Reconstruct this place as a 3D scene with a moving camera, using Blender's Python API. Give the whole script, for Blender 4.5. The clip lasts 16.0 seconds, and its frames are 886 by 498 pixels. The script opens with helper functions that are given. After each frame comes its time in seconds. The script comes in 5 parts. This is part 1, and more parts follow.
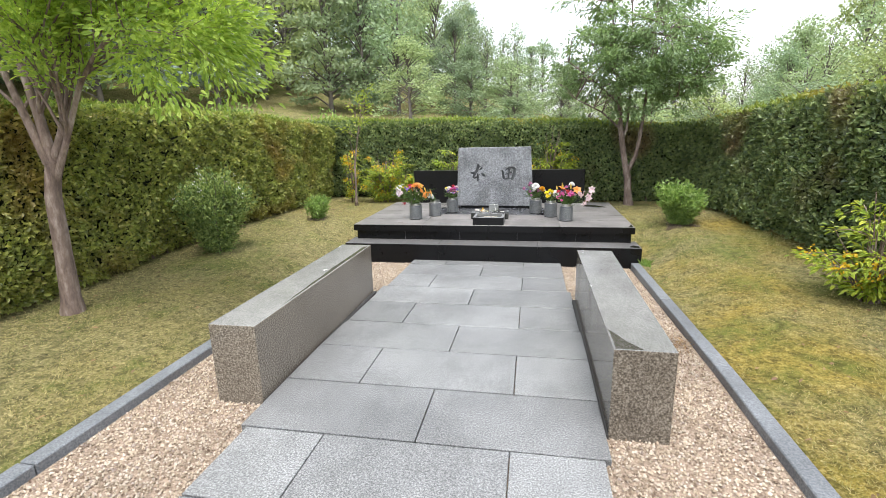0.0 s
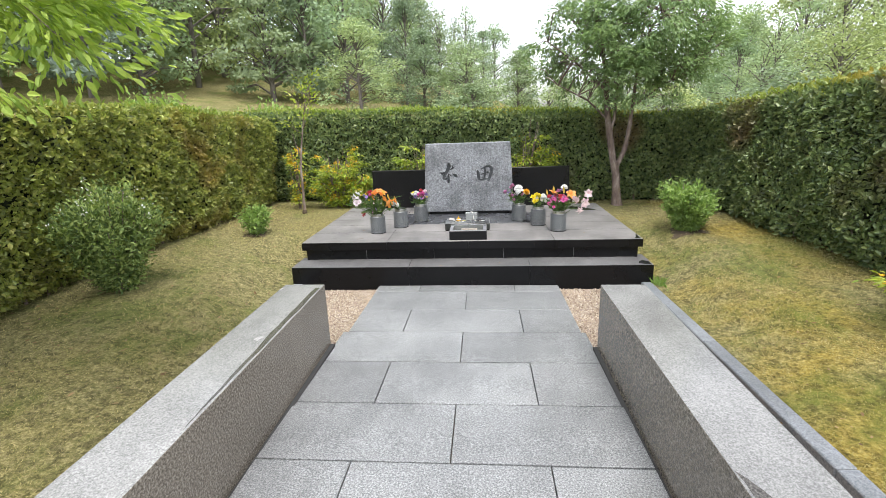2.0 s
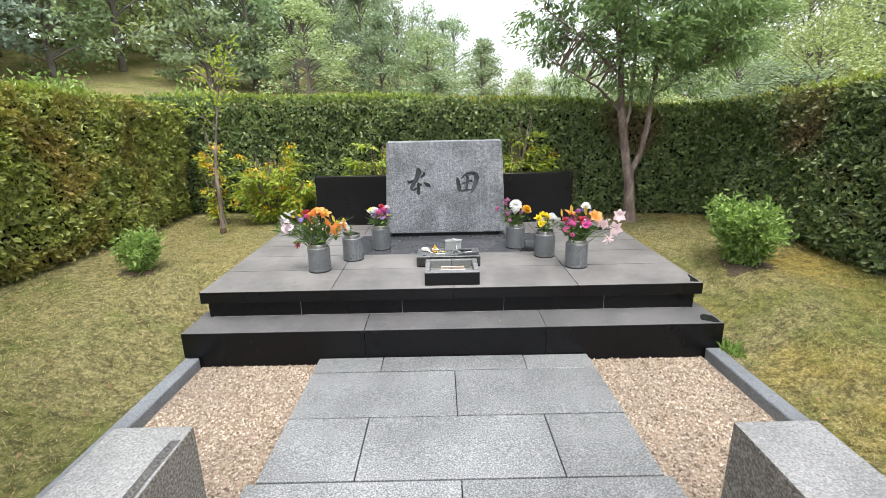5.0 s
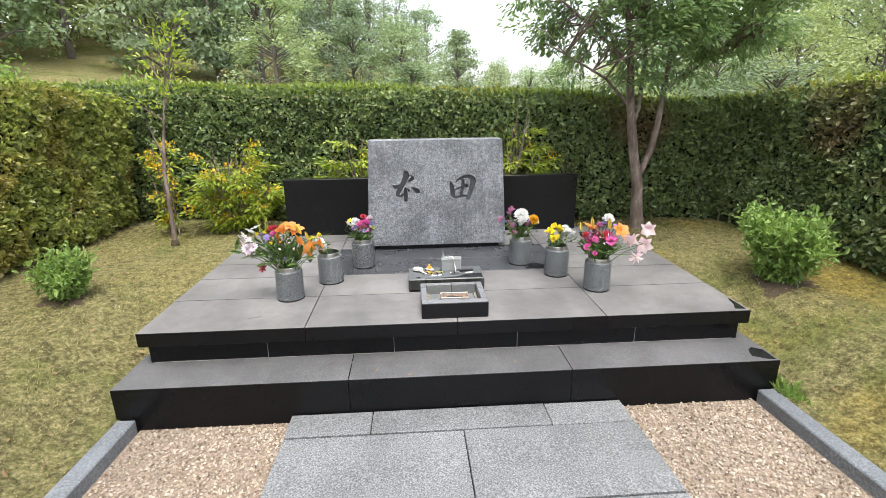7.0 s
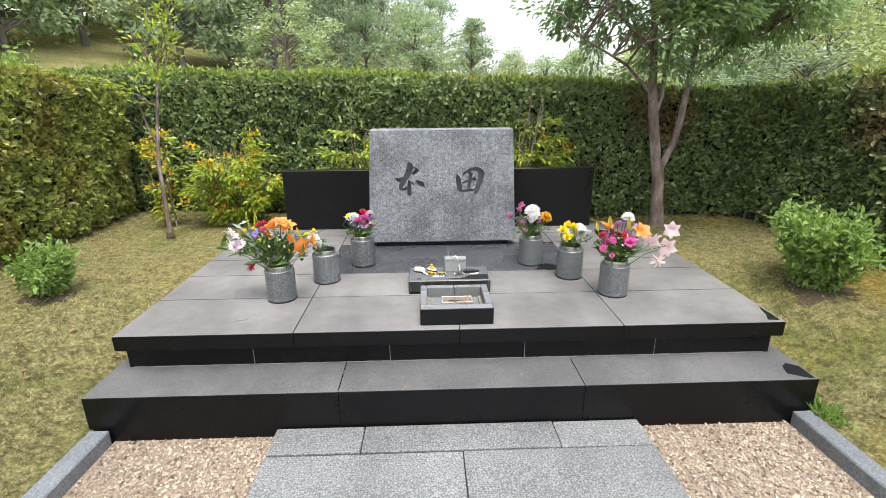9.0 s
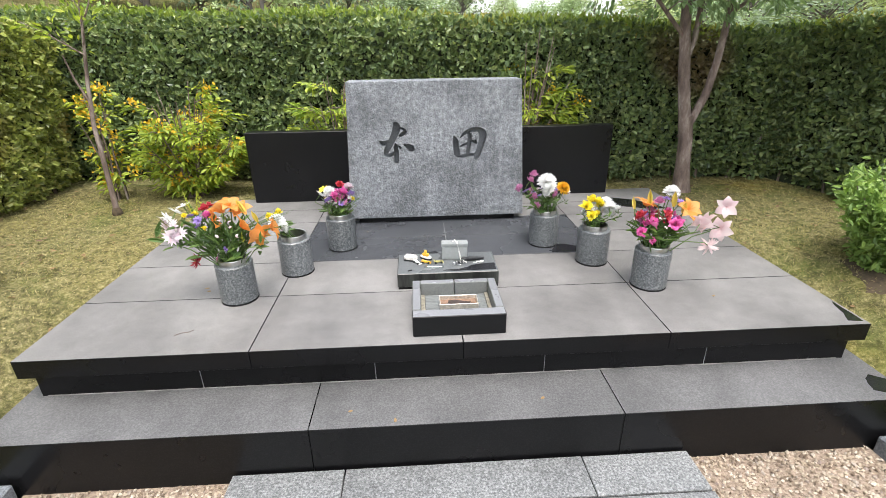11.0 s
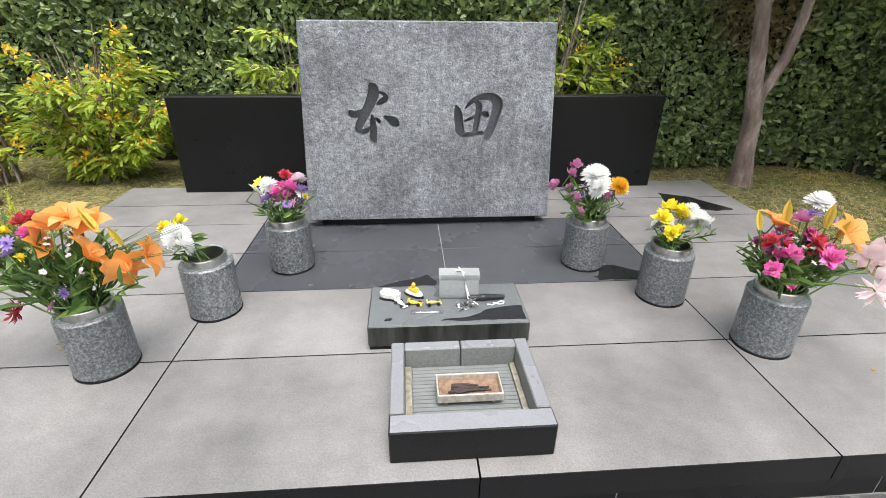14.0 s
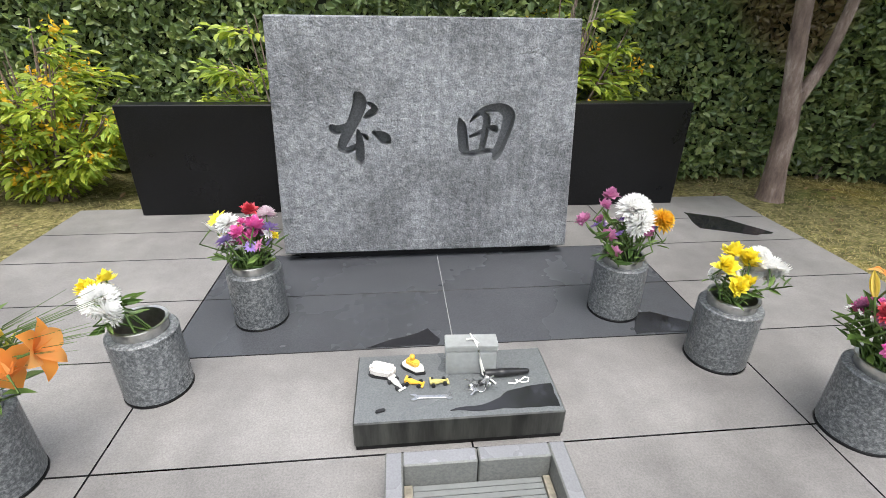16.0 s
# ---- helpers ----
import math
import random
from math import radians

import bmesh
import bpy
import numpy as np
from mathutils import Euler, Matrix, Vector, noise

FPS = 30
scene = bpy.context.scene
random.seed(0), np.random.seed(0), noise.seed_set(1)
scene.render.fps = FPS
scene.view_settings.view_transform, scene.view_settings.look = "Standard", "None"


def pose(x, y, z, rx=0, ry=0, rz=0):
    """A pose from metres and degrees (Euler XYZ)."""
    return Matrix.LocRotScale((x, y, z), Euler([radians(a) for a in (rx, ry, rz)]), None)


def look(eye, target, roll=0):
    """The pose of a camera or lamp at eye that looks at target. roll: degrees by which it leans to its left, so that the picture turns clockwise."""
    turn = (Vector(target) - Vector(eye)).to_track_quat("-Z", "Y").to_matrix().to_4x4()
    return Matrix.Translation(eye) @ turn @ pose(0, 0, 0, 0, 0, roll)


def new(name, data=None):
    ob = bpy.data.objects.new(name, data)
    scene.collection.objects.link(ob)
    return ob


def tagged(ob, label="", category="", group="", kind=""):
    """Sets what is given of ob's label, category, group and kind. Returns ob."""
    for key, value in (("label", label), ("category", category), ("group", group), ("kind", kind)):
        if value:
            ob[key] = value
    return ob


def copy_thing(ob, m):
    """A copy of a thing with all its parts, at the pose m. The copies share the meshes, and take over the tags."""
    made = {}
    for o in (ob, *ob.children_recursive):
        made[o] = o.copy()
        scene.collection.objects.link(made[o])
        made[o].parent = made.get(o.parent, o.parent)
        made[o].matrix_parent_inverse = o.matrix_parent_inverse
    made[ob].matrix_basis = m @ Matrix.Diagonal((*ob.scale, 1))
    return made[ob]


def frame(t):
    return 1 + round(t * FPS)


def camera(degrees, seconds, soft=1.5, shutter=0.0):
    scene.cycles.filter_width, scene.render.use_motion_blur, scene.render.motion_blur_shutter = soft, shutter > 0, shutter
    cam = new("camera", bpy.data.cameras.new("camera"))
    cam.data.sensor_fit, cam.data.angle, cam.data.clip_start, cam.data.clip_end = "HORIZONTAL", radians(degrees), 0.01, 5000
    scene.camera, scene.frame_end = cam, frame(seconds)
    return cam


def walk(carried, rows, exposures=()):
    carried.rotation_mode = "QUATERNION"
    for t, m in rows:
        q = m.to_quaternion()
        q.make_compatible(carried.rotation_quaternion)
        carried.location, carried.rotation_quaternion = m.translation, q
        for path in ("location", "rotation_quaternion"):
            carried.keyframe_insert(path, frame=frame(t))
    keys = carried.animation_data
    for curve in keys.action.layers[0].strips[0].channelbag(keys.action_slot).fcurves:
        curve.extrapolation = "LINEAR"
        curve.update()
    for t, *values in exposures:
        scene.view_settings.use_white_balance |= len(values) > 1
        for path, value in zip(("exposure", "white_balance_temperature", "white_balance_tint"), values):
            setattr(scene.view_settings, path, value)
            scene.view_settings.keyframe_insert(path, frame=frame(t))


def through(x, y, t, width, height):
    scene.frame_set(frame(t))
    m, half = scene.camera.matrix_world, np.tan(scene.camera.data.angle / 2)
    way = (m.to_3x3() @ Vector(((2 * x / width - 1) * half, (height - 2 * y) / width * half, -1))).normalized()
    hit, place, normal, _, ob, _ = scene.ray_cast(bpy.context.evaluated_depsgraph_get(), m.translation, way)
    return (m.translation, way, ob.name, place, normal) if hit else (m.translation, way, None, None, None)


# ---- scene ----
# seconds, eye x y z, turn x y z in degrees
cam = camera(86.05, 16.0, soft=0.85)
PATH = [
    (0, 0.526, 1.530, 1.406, 76.34, 1.34, 10.43),
    (0.5, 0.374, 1.771, 1.409, 76.73, 1.32, 8.27),
    (1, 0.324, 2.077, 1.385, 76.60, 1.33, 7.52),
    (1.5, 0.266, 2.342, 1.389, 75.81, 1.09, 6.40),
    (2, 0.170, 2.593, 1.484, 74.75, 1.98, 4.59),
    (2.5, 0.170, 2.902, 1.483, 74.60, 2.11, 4.15),
    (3, 0.124, 3.172, 1.484, 74.09, 1.72, 2.86),
    (3.5, 0.038, 3.411, 1.494, 73.73, 2.26, 1.63),
    (4, 0.001, 3.670, 1.468, 74.28, 1.62, 1.19),
    (6.5, -0.170, 4.710, 1.436, 73.25, 1.02, -3.25),
    (7, -0.203, 4.796, 1.451, 73.14, 0.67, -3.72),
    (7.5, -0.153, 4.843, 1.448, 73.00, 0.47, -2.44),
    (8, -0.131, 4.873, 1.444, 72.68, 0.37, -2.01),
    (10.5, -0.133, 5.436, 1.405, 68.90, 0.61, -2.38),
    (11, -0.135, 5.605, 1.385, 66.74, 0.80, -3.28),
    (11.5, -0.142, 5.817, 1.309, 65.33, 0.48, -3.88),
    (12, -0.102, 5.924, 1.279, 64.95, 0.37, -3.80),
    (12.5, -0.102, 6.061, 1.252, 64.64, 0.05, -4.59),
    (13, -0.128, 6.225, 1.229, 64.46, -0.09, -4.58),
    (13.5, -0.150, 6.346, 1.216, 64.38, -0.39, -5.22),
    (14, -0.123, 6.471, 1.207, 64.01, -0.55, -4.31),
    (14.5, -0.090, 6.602, 1.218, 63.19, -0.48, -3.53),
    (15, -0.117, 6.707, 1.210, 63.02, -0.27, -4.68),
    (15.5, -0.155, 6.777, 1.208, 63.18, -0.48, -6.26),
    (16, -0.135, 6.851, 1.205, 63.57, -0.70, -5.54),
]
walk(cam, [(t, pose(x, y, z, rx, ry, rz)) for t, x, y, z, rx, ry, rz in PATH], [(0.0, 1.62), (8.0, 1.64), (11.5, 1.73), (14.0, 1.72), (16.0, 1.64)])

# ---- light: bright overcast sky with a faint wide sun ----
SUN_EL, SUN_AZ = radians(72), radians(168)
world = bpy.data.worlds.new("overcast")
scene.world = world
world.use_nodes = True
wn = world.node_tree.nodes
wl = world.node_tree.links
wn.clear()
sky = wn.new("ShaderNodeTexSky")
sky.sky_type, sky.sun_disc = "NISHITA", False
sky.sun_elevation, sky.sun_rotation = SUN_EL, SUN_AZ
sky.dust_density, sky.air_density, sky.ozone_density = 3.0, 1.0, 1.0
pale = wn.new("ShaderNodeHueSaturation")
pale.inputs["Saturation"].default_value = 0.36
back = wn.new("ShaderNodeBackground")
back.inputs["Strength"].default_value = 0.15
wout = wn.new("ShaderNodeOutputWorld")
wl.new(sky.outputs[0], pale.inputs["Color"])
wl.new(pale.outputs[0], back.inputs["Color"])
wl.new(back.outputs[0], wout.inputs["Surface"])

sun = new("sun", bpy.data.lights.new("sun", "SUN"))
sun.data.energy, sun.data.angle, sun.data.color = 0.85, radians(25), (1.0, 0.97, 0.93)
sun.matrix_world = look((0, 0, 30), (0 - 30 * math.sin(SUN_AZ) / math.tan(SUN_EL), 0 - 30 * math.cos(SUN_AZ) / math.tan(SUN_EL), 0))

# ---- materials ----


class Mat:
    """Small helper round one node material."""

    def __init__(self, name, rough=0.6, metal=0.0, spec=0.5):
        self.m = bpy.data.materials.new(name)
        self.m.use_nodes = True
        self.n, self.l = self.m.node_tree.nodes, self.m.node_tree.links
        self.b = self.n["Principled BSDF"]
        self.b.inputs["Roughness"].default_value = rough
        self.b.inputs["Metallic"].default_value = metal
        self.b.inputs["Specular IOR Level"].default_value = spec
        self.coord = None

    def at(self):
        if self.coord is None:
            g = self.n.new("ShaderNodeNewGeometry")
            self.coord = g.outputs["Position"]
        return self.coord

    def noise(self, scale, detail=4.0, rough=0.6, stretch=None):
        t = self.n.new("ShaderNodeTexNoise")
        t.inputs["Scale"].default_value, t.inputs["Detail"].default_value, t.inputs["Roughness"].default_value = scale, detail, rough
        src = self.at()
        if stretch:
            mp = self.n.new("ShaderNodeMapping")
            mp.inputs["Scale"].default_value = stretch
            self.l.new(src, mp.inputs["Vector"])
            src = mp.outputs["Vector"]
        self.l.new(src, t.inputs["Vector"])
        return t.outputs["Fac"]

    def cells(self, scale, feature="F1", out="Distance"):
        t = self.n.new("ShaderNodeTexVoronoi")
        t.feature = feature
        t.inputs["Scale"].default_value = scale
        self.l.new(self.at(), t.inputs["Vector"])
        return t.outputs[out]

    def ramp(self, fac, *stops):
        r = self.n.new("ShaderNodeValToRGB")
        while len(r.color_ramp.elements) < len(stops):
            r.color_ramp.elements.new(0.5)
        for e, (pos, col) in zip(r.color_ramp.elements, stops):
            e.position = pos
            e.color = (*(col if not isinstance(col, (int, float)) else (col, col, col)), 1)
        self.l.new(fac, r.inputs["Fac"])
        return r.outputs["Color"]

    def mix(self, fac, a, b, how="MIX"):
        x = self.n.new("ShaderNodeMix")
        x.data_type, x.blend_type = "RGBA", how
        for sock, v in ((x.inputs["Factor"], fac), (x.inputs["A"], a), (x.inputs["B"], b)):
            if isinstance(v, bpy.types.NodeSocket):
                self.l.new(v, sock)
            elif isinstance(v, (int, float)):
                sock.default_value = v
            else:
                sock.default_value = (*v, 1)
        return x.outputs["Result"]

    def rand(self, island=True):
        if island:
            return self.n.new("ShaderNodeNewGeometry").outputs["Random Per Island"]
        return self.n.new("ShaderNodeObjectInfo").outputs["Random"]

    def color(self, c):
        if isinstance(c, bpy.types.NodeSocket):
            self.l.new(c, self.b.inputs["Base Color"])
        else:
            self.b.inputs["Base Color"].default_value = (*c, 1)
        return self

    def rough(self, s):
        self.l.new(s, self.b.inputs["Roughness"])
        return self

    def bump(self, height, strength=0.4, dist=0.01):
        u = self.n.new("ShaderNodeBump")
        u.inputs["Strength"].default_value, u.inputs["Distance"].default_value = strength, dist
        self.l.new(height, u.inputs["Height"])
        self.l.new(u.outputs["Normal"], self.b.inputs["Normal"])
        return self


def granite(name, dark, mid, light, speck, rough, grain=0.25, stain=0.35, bump=0.15, per_piece=0.12, spec=0.5):
    """Speckled stone: mica, feldspar and large soft stains."""
    m = Mat(name, rough, 0.0, spec)
    base = m.ramp(m.noise(speck, 3.0, 0.75), (0.36, dark), (0.5, mid), (0.66, light))
    fleck = m.ramp(m.cells(speck * 1.6), (0.08, 0.35), (0.3, 1.0))
    c = m.mix(grain, base, fleck, "MULTIPLY")
    st = m.ramp(m.noise(1.6, 5.0, 0.62), (0.34, 1.0 - stain), (0.62, 1.0))
    c = m.mix(1.0, c, st, "MULTIPLY")
    c = m.mix(stain * 0.8, c, m.ramp(m.noise(6.5, 6.0, 0.7), (0.36, 0.62), (0.58, 1.05)), "MULTIPLY")
    if per_piece:
        v = m.ramp(m.rand(False), (0.0, 1.0 - per_piece), (1.0, 1.0 + per_piece * 0.4))
        c = m.mix(1.0, c, v, "MULTIPLY")
    m.color(c)
    m.bump(m.noise(speck * 1.3, 3.0, 0.7), bump, 0.003)
    m.rough(m.ramp(m.noise(2.3, 4.0), (0.3, max(rough - 0.1, 0.03)), (0.7, min(rough + 0.12, 1))))
    return m.m


def leafy(name, cols, rough=0.45, patch=None, through=0.35, per_tree=None, glow=(1.2, 1.25, 0.82)):
    """Leaves: colour by leaf, patches by place, light passing through."""
    m = Mat(name, rough)
    n = len(cols)
    c = m.ramp(m.rand(), *[(i / max(n - 1, 1), k) for i, k in enumerate(cols)])
    if patch:
        scale, lo, hi, pc = patch
        f = m.ramp(m.noise(scale, 2.0), (lo, 0.0), (hi, 1.0))
        c = m.mix(f, c, m.mix(0.8, c, pc))
    if per_tree:
        c = m.mix(1.0, c, m.ramp(m.rand(False), *[(i / (len(per_tree) - 1), k) for i, k in enumerate(per_tree)]), "MULTIPLY")
    m.color(c)
    out = m.n["Material Output"]
    tr = m.n.new("ShaderNodeBsdfTranslucent")
    m.l.new(m.mix(1.0, c, glow, "MULTIPLY"), tr.inputs["Color"])
    sh = m.n.new("ShaderNodeMixShader")
    sh.inputs[0].default_value = through
    m.l.new(m.b.outputs[0], sh.inputs[1])
    m.l.new(tr.outputs[0], sh.inputs[2])
    m.l.new(sh.outputs[0], out.inputs["Surface"])
    return m.m


def plain(name, col, rough=0.5, metal=0.0, vary=0.15, scale=40.0):
    m = Mat(name, rough, metal)
    v = m.ramp(m.noise(scale, 3.0), (0.3, 1.0 - vary), (0.7, 1.0 + vary * 0.3))
    return m.color(m.mix(1.0, col, v, "MULTIPLY")).m


M_SLAB = granite("flamed grey granite", (0.095, 0.098, 0.1), (0.215, 0.221, 0.222), (0.42, 0.427, 0.425), 125, 0.42, 0.5, 0.3, 0.35, 0.2)
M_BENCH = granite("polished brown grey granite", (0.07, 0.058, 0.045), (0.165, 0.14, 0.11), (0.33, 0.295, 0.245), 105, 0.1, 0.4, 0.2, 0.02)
# Paler than the sides: sky reflection on the bench top, put into the colour.
M_BENCHTOP = granite("honed granite with sky sheen", (0.15, 0.149, 0.143), (0.235, 0.234, 0.225), (0.34, 0.338, 0.327), 150, 0.2, 0.3, 0.3, 0.03)
M_KERB = granite("blue grey kerb granite", (0.115, 0.127, 0.14), (0.185, 0.2, 0.215), (0.27, 0.287, 0.305), 110, 0.55, 0.3, 0.35, 0.2)
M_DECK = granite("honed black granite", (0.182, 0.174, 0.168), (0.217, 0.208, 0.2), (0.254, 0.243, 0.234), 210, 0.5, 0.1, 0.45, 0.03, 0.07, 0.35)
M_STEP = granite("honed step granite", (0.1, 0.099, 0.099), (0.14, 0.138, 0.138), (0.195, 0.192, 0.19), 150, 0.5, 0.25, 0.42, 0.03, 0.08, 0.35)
M_DECKDARK = granite("smooth dark granite", (0.052, 0.055, 0.061), (0.064, 0.067, 0.074), (0.078, 0.081, 0.088), 200, 0.26, 0.1, 0.25, 0.02, 0.1)
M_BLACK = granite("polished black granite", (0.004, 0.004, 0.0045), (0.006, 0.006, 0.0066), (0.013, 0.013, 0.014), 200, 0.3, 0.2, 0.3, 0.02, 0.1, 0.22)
M_VASE = granite("speckled vase granite", (0.058, 0.064, 0.068), (0.125, 0.133, 0.138), (0.27, 0.28, 0.28), 125, 0.32, 0.5, 0.25, 0.05, 0.2)
M_CARVED = granite("smooth carved granite", (0.09, 0.097, 0.105), (0.12, 0.128, 0.136), (0.155, 0.163, 0.17), 120, 0.5, 0.2, 0.2, 0.05, 0)
M_JOINT = plain("dark joint", (0.035, 0.035, 0.034), 0.9)
M_TABLET = granite("grey green granite", (0.10, 0.108, 0.11), (0.125, 0.133, 0.135), (0.155, 0.163, 0.165), 220, 0.22, 0.1, 0.3, 0.03)

_m = Mat("split face granite", 0.7)
_c = _m.ramp(_m.noise(40, 6.0, 0.68, (1.0, 1.0, 1.05)), (0.3, (0.165, 0.174, 0.186)), (0.5, (0.285, 0.298, 0.315)), (0.7, (0.43, 0.445, 0.462)))
_c = _m.mix(0.5, _c, _m.ramp(_m.noise(170, 2.0, 0.7), (0.38, 0.45), (0.6, 1.15)), "MULTIPLY")
_c = _m.mix(0.7, _c, _m.ramp(_m.noise(2.6, 6.0, 0.7), (0.4, 0.45), (0.56, 1.0)), "MULTIPLY")
_c = _m.mix(0.3, _c, _m.ramp(_m.noise(5.0, 3.0, 0.5, (9.0, 1.0, 0.6)), (0.4, 0.62), (0.6, 1.08)), "MULTIPLY")
_m.color(_c)
_h = _m.mix(0.35, _m.noise(30, 6.0, 0.7, (1.0, 1.0, 1.1)), _m.noise(110, 3.0, 0.7))
_m.bump(_h, 1.0, 0.028)
M_STELE = _m.m

_m = Mat("gravel", 0.85)
_c = _m.ramp(_m.rand(), (0.0, (0.15, 0.1, 0.07)), (0.25, (0.36, 0.285, 0.205)), (0.6, (0.49, 0.41, 0.31)), (0.85, (0.61, 0.54, 0.45)), (1.0, (0.26, 0.2, 0.17)))
_c = _m.mix(1.0, _c, _m.ramp(_m.noise(1.8, 4.0), (0.38, 0.72), (0.6, 1.0)), "MULTIPLY")
M_GRAVEL = _m.color(_c).m
_m = Mat("gravel bed", 0.95)
M_BED = _m.color(_m.ramp(_m.noise(70, 4.0, 0.8), (0.35, (0.13, 0.095, 0.07)), (0.6, (0.34, 0.265, 0.2)))).bump(_m.noise(70, 4.0), 0.8, 0.01).m

_m = Mat("thin lawn", 0.95, spec=0.2)
_g = _m.ramp(_m.noise(45, 6.0, 0.85), (0.34, (0.052, 0.054, 0.02)), (0.5, (0.198, 0.18, 0.072)), (0.64, (0.42, 0.36, 0.19)))
_y = _m.ramp(_m.noise(45, 6.0, 0.85), (0.34, (0.085, 0.065, 0.01)), (0.5, (0.29, 0.205, 0.022)), (0.64, (0.46, 0.35, 0.08)))
_x = _m.n.new("ShaderNodeSeparateXYZ")
_m.l.new(_m.at(), _x.inputs[0])
_w = _m.mix(1.0, _m.ramp(_m.noise(0.7, 4.0, 0.6), (0.46, 0.0), (0.6, 0.62)), _m.ramp(_x.outputs[0], (0.0, 0.15), (1.0, 1.0)), "MULTIPLY")
_c = _m.mix(_w, _g, _y)
_c = _m.mix(_m.ramp(_m.noise(1.1, 4.0, 0.65), (0.5, 0.0), (0.62, 0.7)), _c, (0.1, 0.13, 0.025))
_c = _m.mix(1.0, _c, _m.ramp(_m.noise(15, 4.0, 0.7), (0.38, 0.55), (0.56, 1.08)), "MULTIPLY")
M_LAWN = _m.color(_c).bump(_m.noise(60, 5.0, 0.8), 0.9, 0.02).m
M_BLADE = leafy("grass blades", [(0.1, 0.12, 0.03), (0.24, 0.235, 0.06), (0.5, 0.415, 0.2), (0.15, 0.17, 0.04), (0.34, 0.28, 0.11), (0.56, 0.47, 0.25), (0.2, 0.15, 0.06)], 0.6, (0.7, 0.55, 0.68, (0.34, 0.29, 0.1)), 0.2)

M_HEDGE = leafy("clipped hedge leaves", [(0.06, 0.092, 0.042), (0.145, 0.205, 0.08), (0.25, 0.315, 0.118), (0.11, 0.16, 0.066), (0.33, 0.375, 0.15)], 0.36, (0.75, 0.61, 0.72, (0.2, 0.13, 0.07)), 0.3)
M_HEDGEOLD = leafy("bronze hedge leaves", [(0.12, 0.145, 0.044), (0.28, 0.32, 0.08), (0.4, 0.44, 0.11), (0.18, 0.215, 0.06), (0.5, 0.48, 0.15)], 0.38, (0.9, 0.52, 0.66, (0.31, 0.21, 0.06)), 0.38)
M_HEDGETOP = leafy("fresh hedge shoots", [(0.12, 0.18, 0.03), (0.22, 0.3, 0.05), (0.3, 0.34, 0.07), (0.17, 0.25, 0.04)], 0.4, (0.7, 0.5, 0.62, (0.32, 0.25, 0.05)), 0.35)
# Near-black green that stands in for the shade behind the leaves.
M_HEDGESHADE = plain("hedge inner shade", (0.026, 0.034, 0.014), 1.0, 0, 0.6, 14)
M_TREE = leafy("tree leaves", [(0.2, 0.3, 0.06), (0.33, 0.44, 0.085), (0.42, 0.52, 0.11), (0.25, 0.36, 0.07)], 0.6, None, 0.52)
M_TREEDARK = leafy("dark tree leaves", [(0.17, 0.25, 0.125), (0.23, 0.32, 0.155), (0.29, 0.385, 0.19)], 0.5, None, 0.5)
# Distance haze is mixed into these greens: paler and bluer than the leaves themselves.
M_WOOD1 = leafy("haze-pale forest leaves", [(0.26, 0.325, 0.2), (0.295, 0.36, 0.225), (0.33, 0.395, 0.255)], 0.7, None, 0.4, [(0.7, 0.75, 0.85), (1.15, 1.1, 0.8), (0.9, 1.0, 1.0), (1.2, 1.2, 1.05)])
M_WOOD2 = leafy("haze-pale dark forest leaves", [(0.2, 0.25, 0.18), (0.225, 0.28, 0.2), (0.25, 0.31, 0.22)], 0.7, None, 0.35, [(0.75, 0.8, 0.9), (1.1, 1.1, 0.85), (0.9, 1.0, 1.0), (1.2, 1.25, 1.1)])
M_SHRUB = leafy("shrub leaves", [(0.08, 0.13, 0.04), (0.19, 0.265, 0.075), (0.36, 0.43, 0.14)], 0.6, None, 0.35)
M_BRIGHT = leafy("bright shrub leaves", [(0.14, 0.23, 0.055), (0.22, 0.33, 0.085), (0.31, 0.42, 0.12)], 0.45, None, 0.4)
M_YELLOW = leafy("yellow green shrub leaves", [(0.17, 0.26, 0.04), (0.32, 0.4, 0.055), (0.46, 0.5, 0.07), (0.22, 0.32, 0.04)], 0.45, None, 0.4)
M_GOLD = leafy("golden blossom", [(0.7, 0.42, 0.03), (0.85, 0.55, 0.04)], 0.5, None, 0.3)
M_STEM = leafy("flower stems", [(0.05, 0.1, 0.02), (0.1, 0.17, 0.04), (0.07, 0.12, 0.03)], 0.5, None, 0.15)

_m = Mat("bark", 0.85)
_c = _m.ramp(_m.noise(16, 5.0, 0.7, (1.0, 1.0, 0.3)), (0.32, (0.085, 0.058, 0.047)), (0.52, (0.19, 0.138, 0.113)), (0.7, (0.36, 0.3, 0.26)))
M_BARK = _m.color(_c).bump(_m.noise(45, 5.0, 0.7, (1.0, 1.0, 0.35)), 0.7, 0.012).m
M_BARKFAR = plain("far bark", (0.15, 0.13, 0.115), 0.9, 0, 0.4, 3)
M_STEEL = plain("brushed steel", (0.62, 0.61, 0.58), 0.28, 1.0, 0.25, 60)

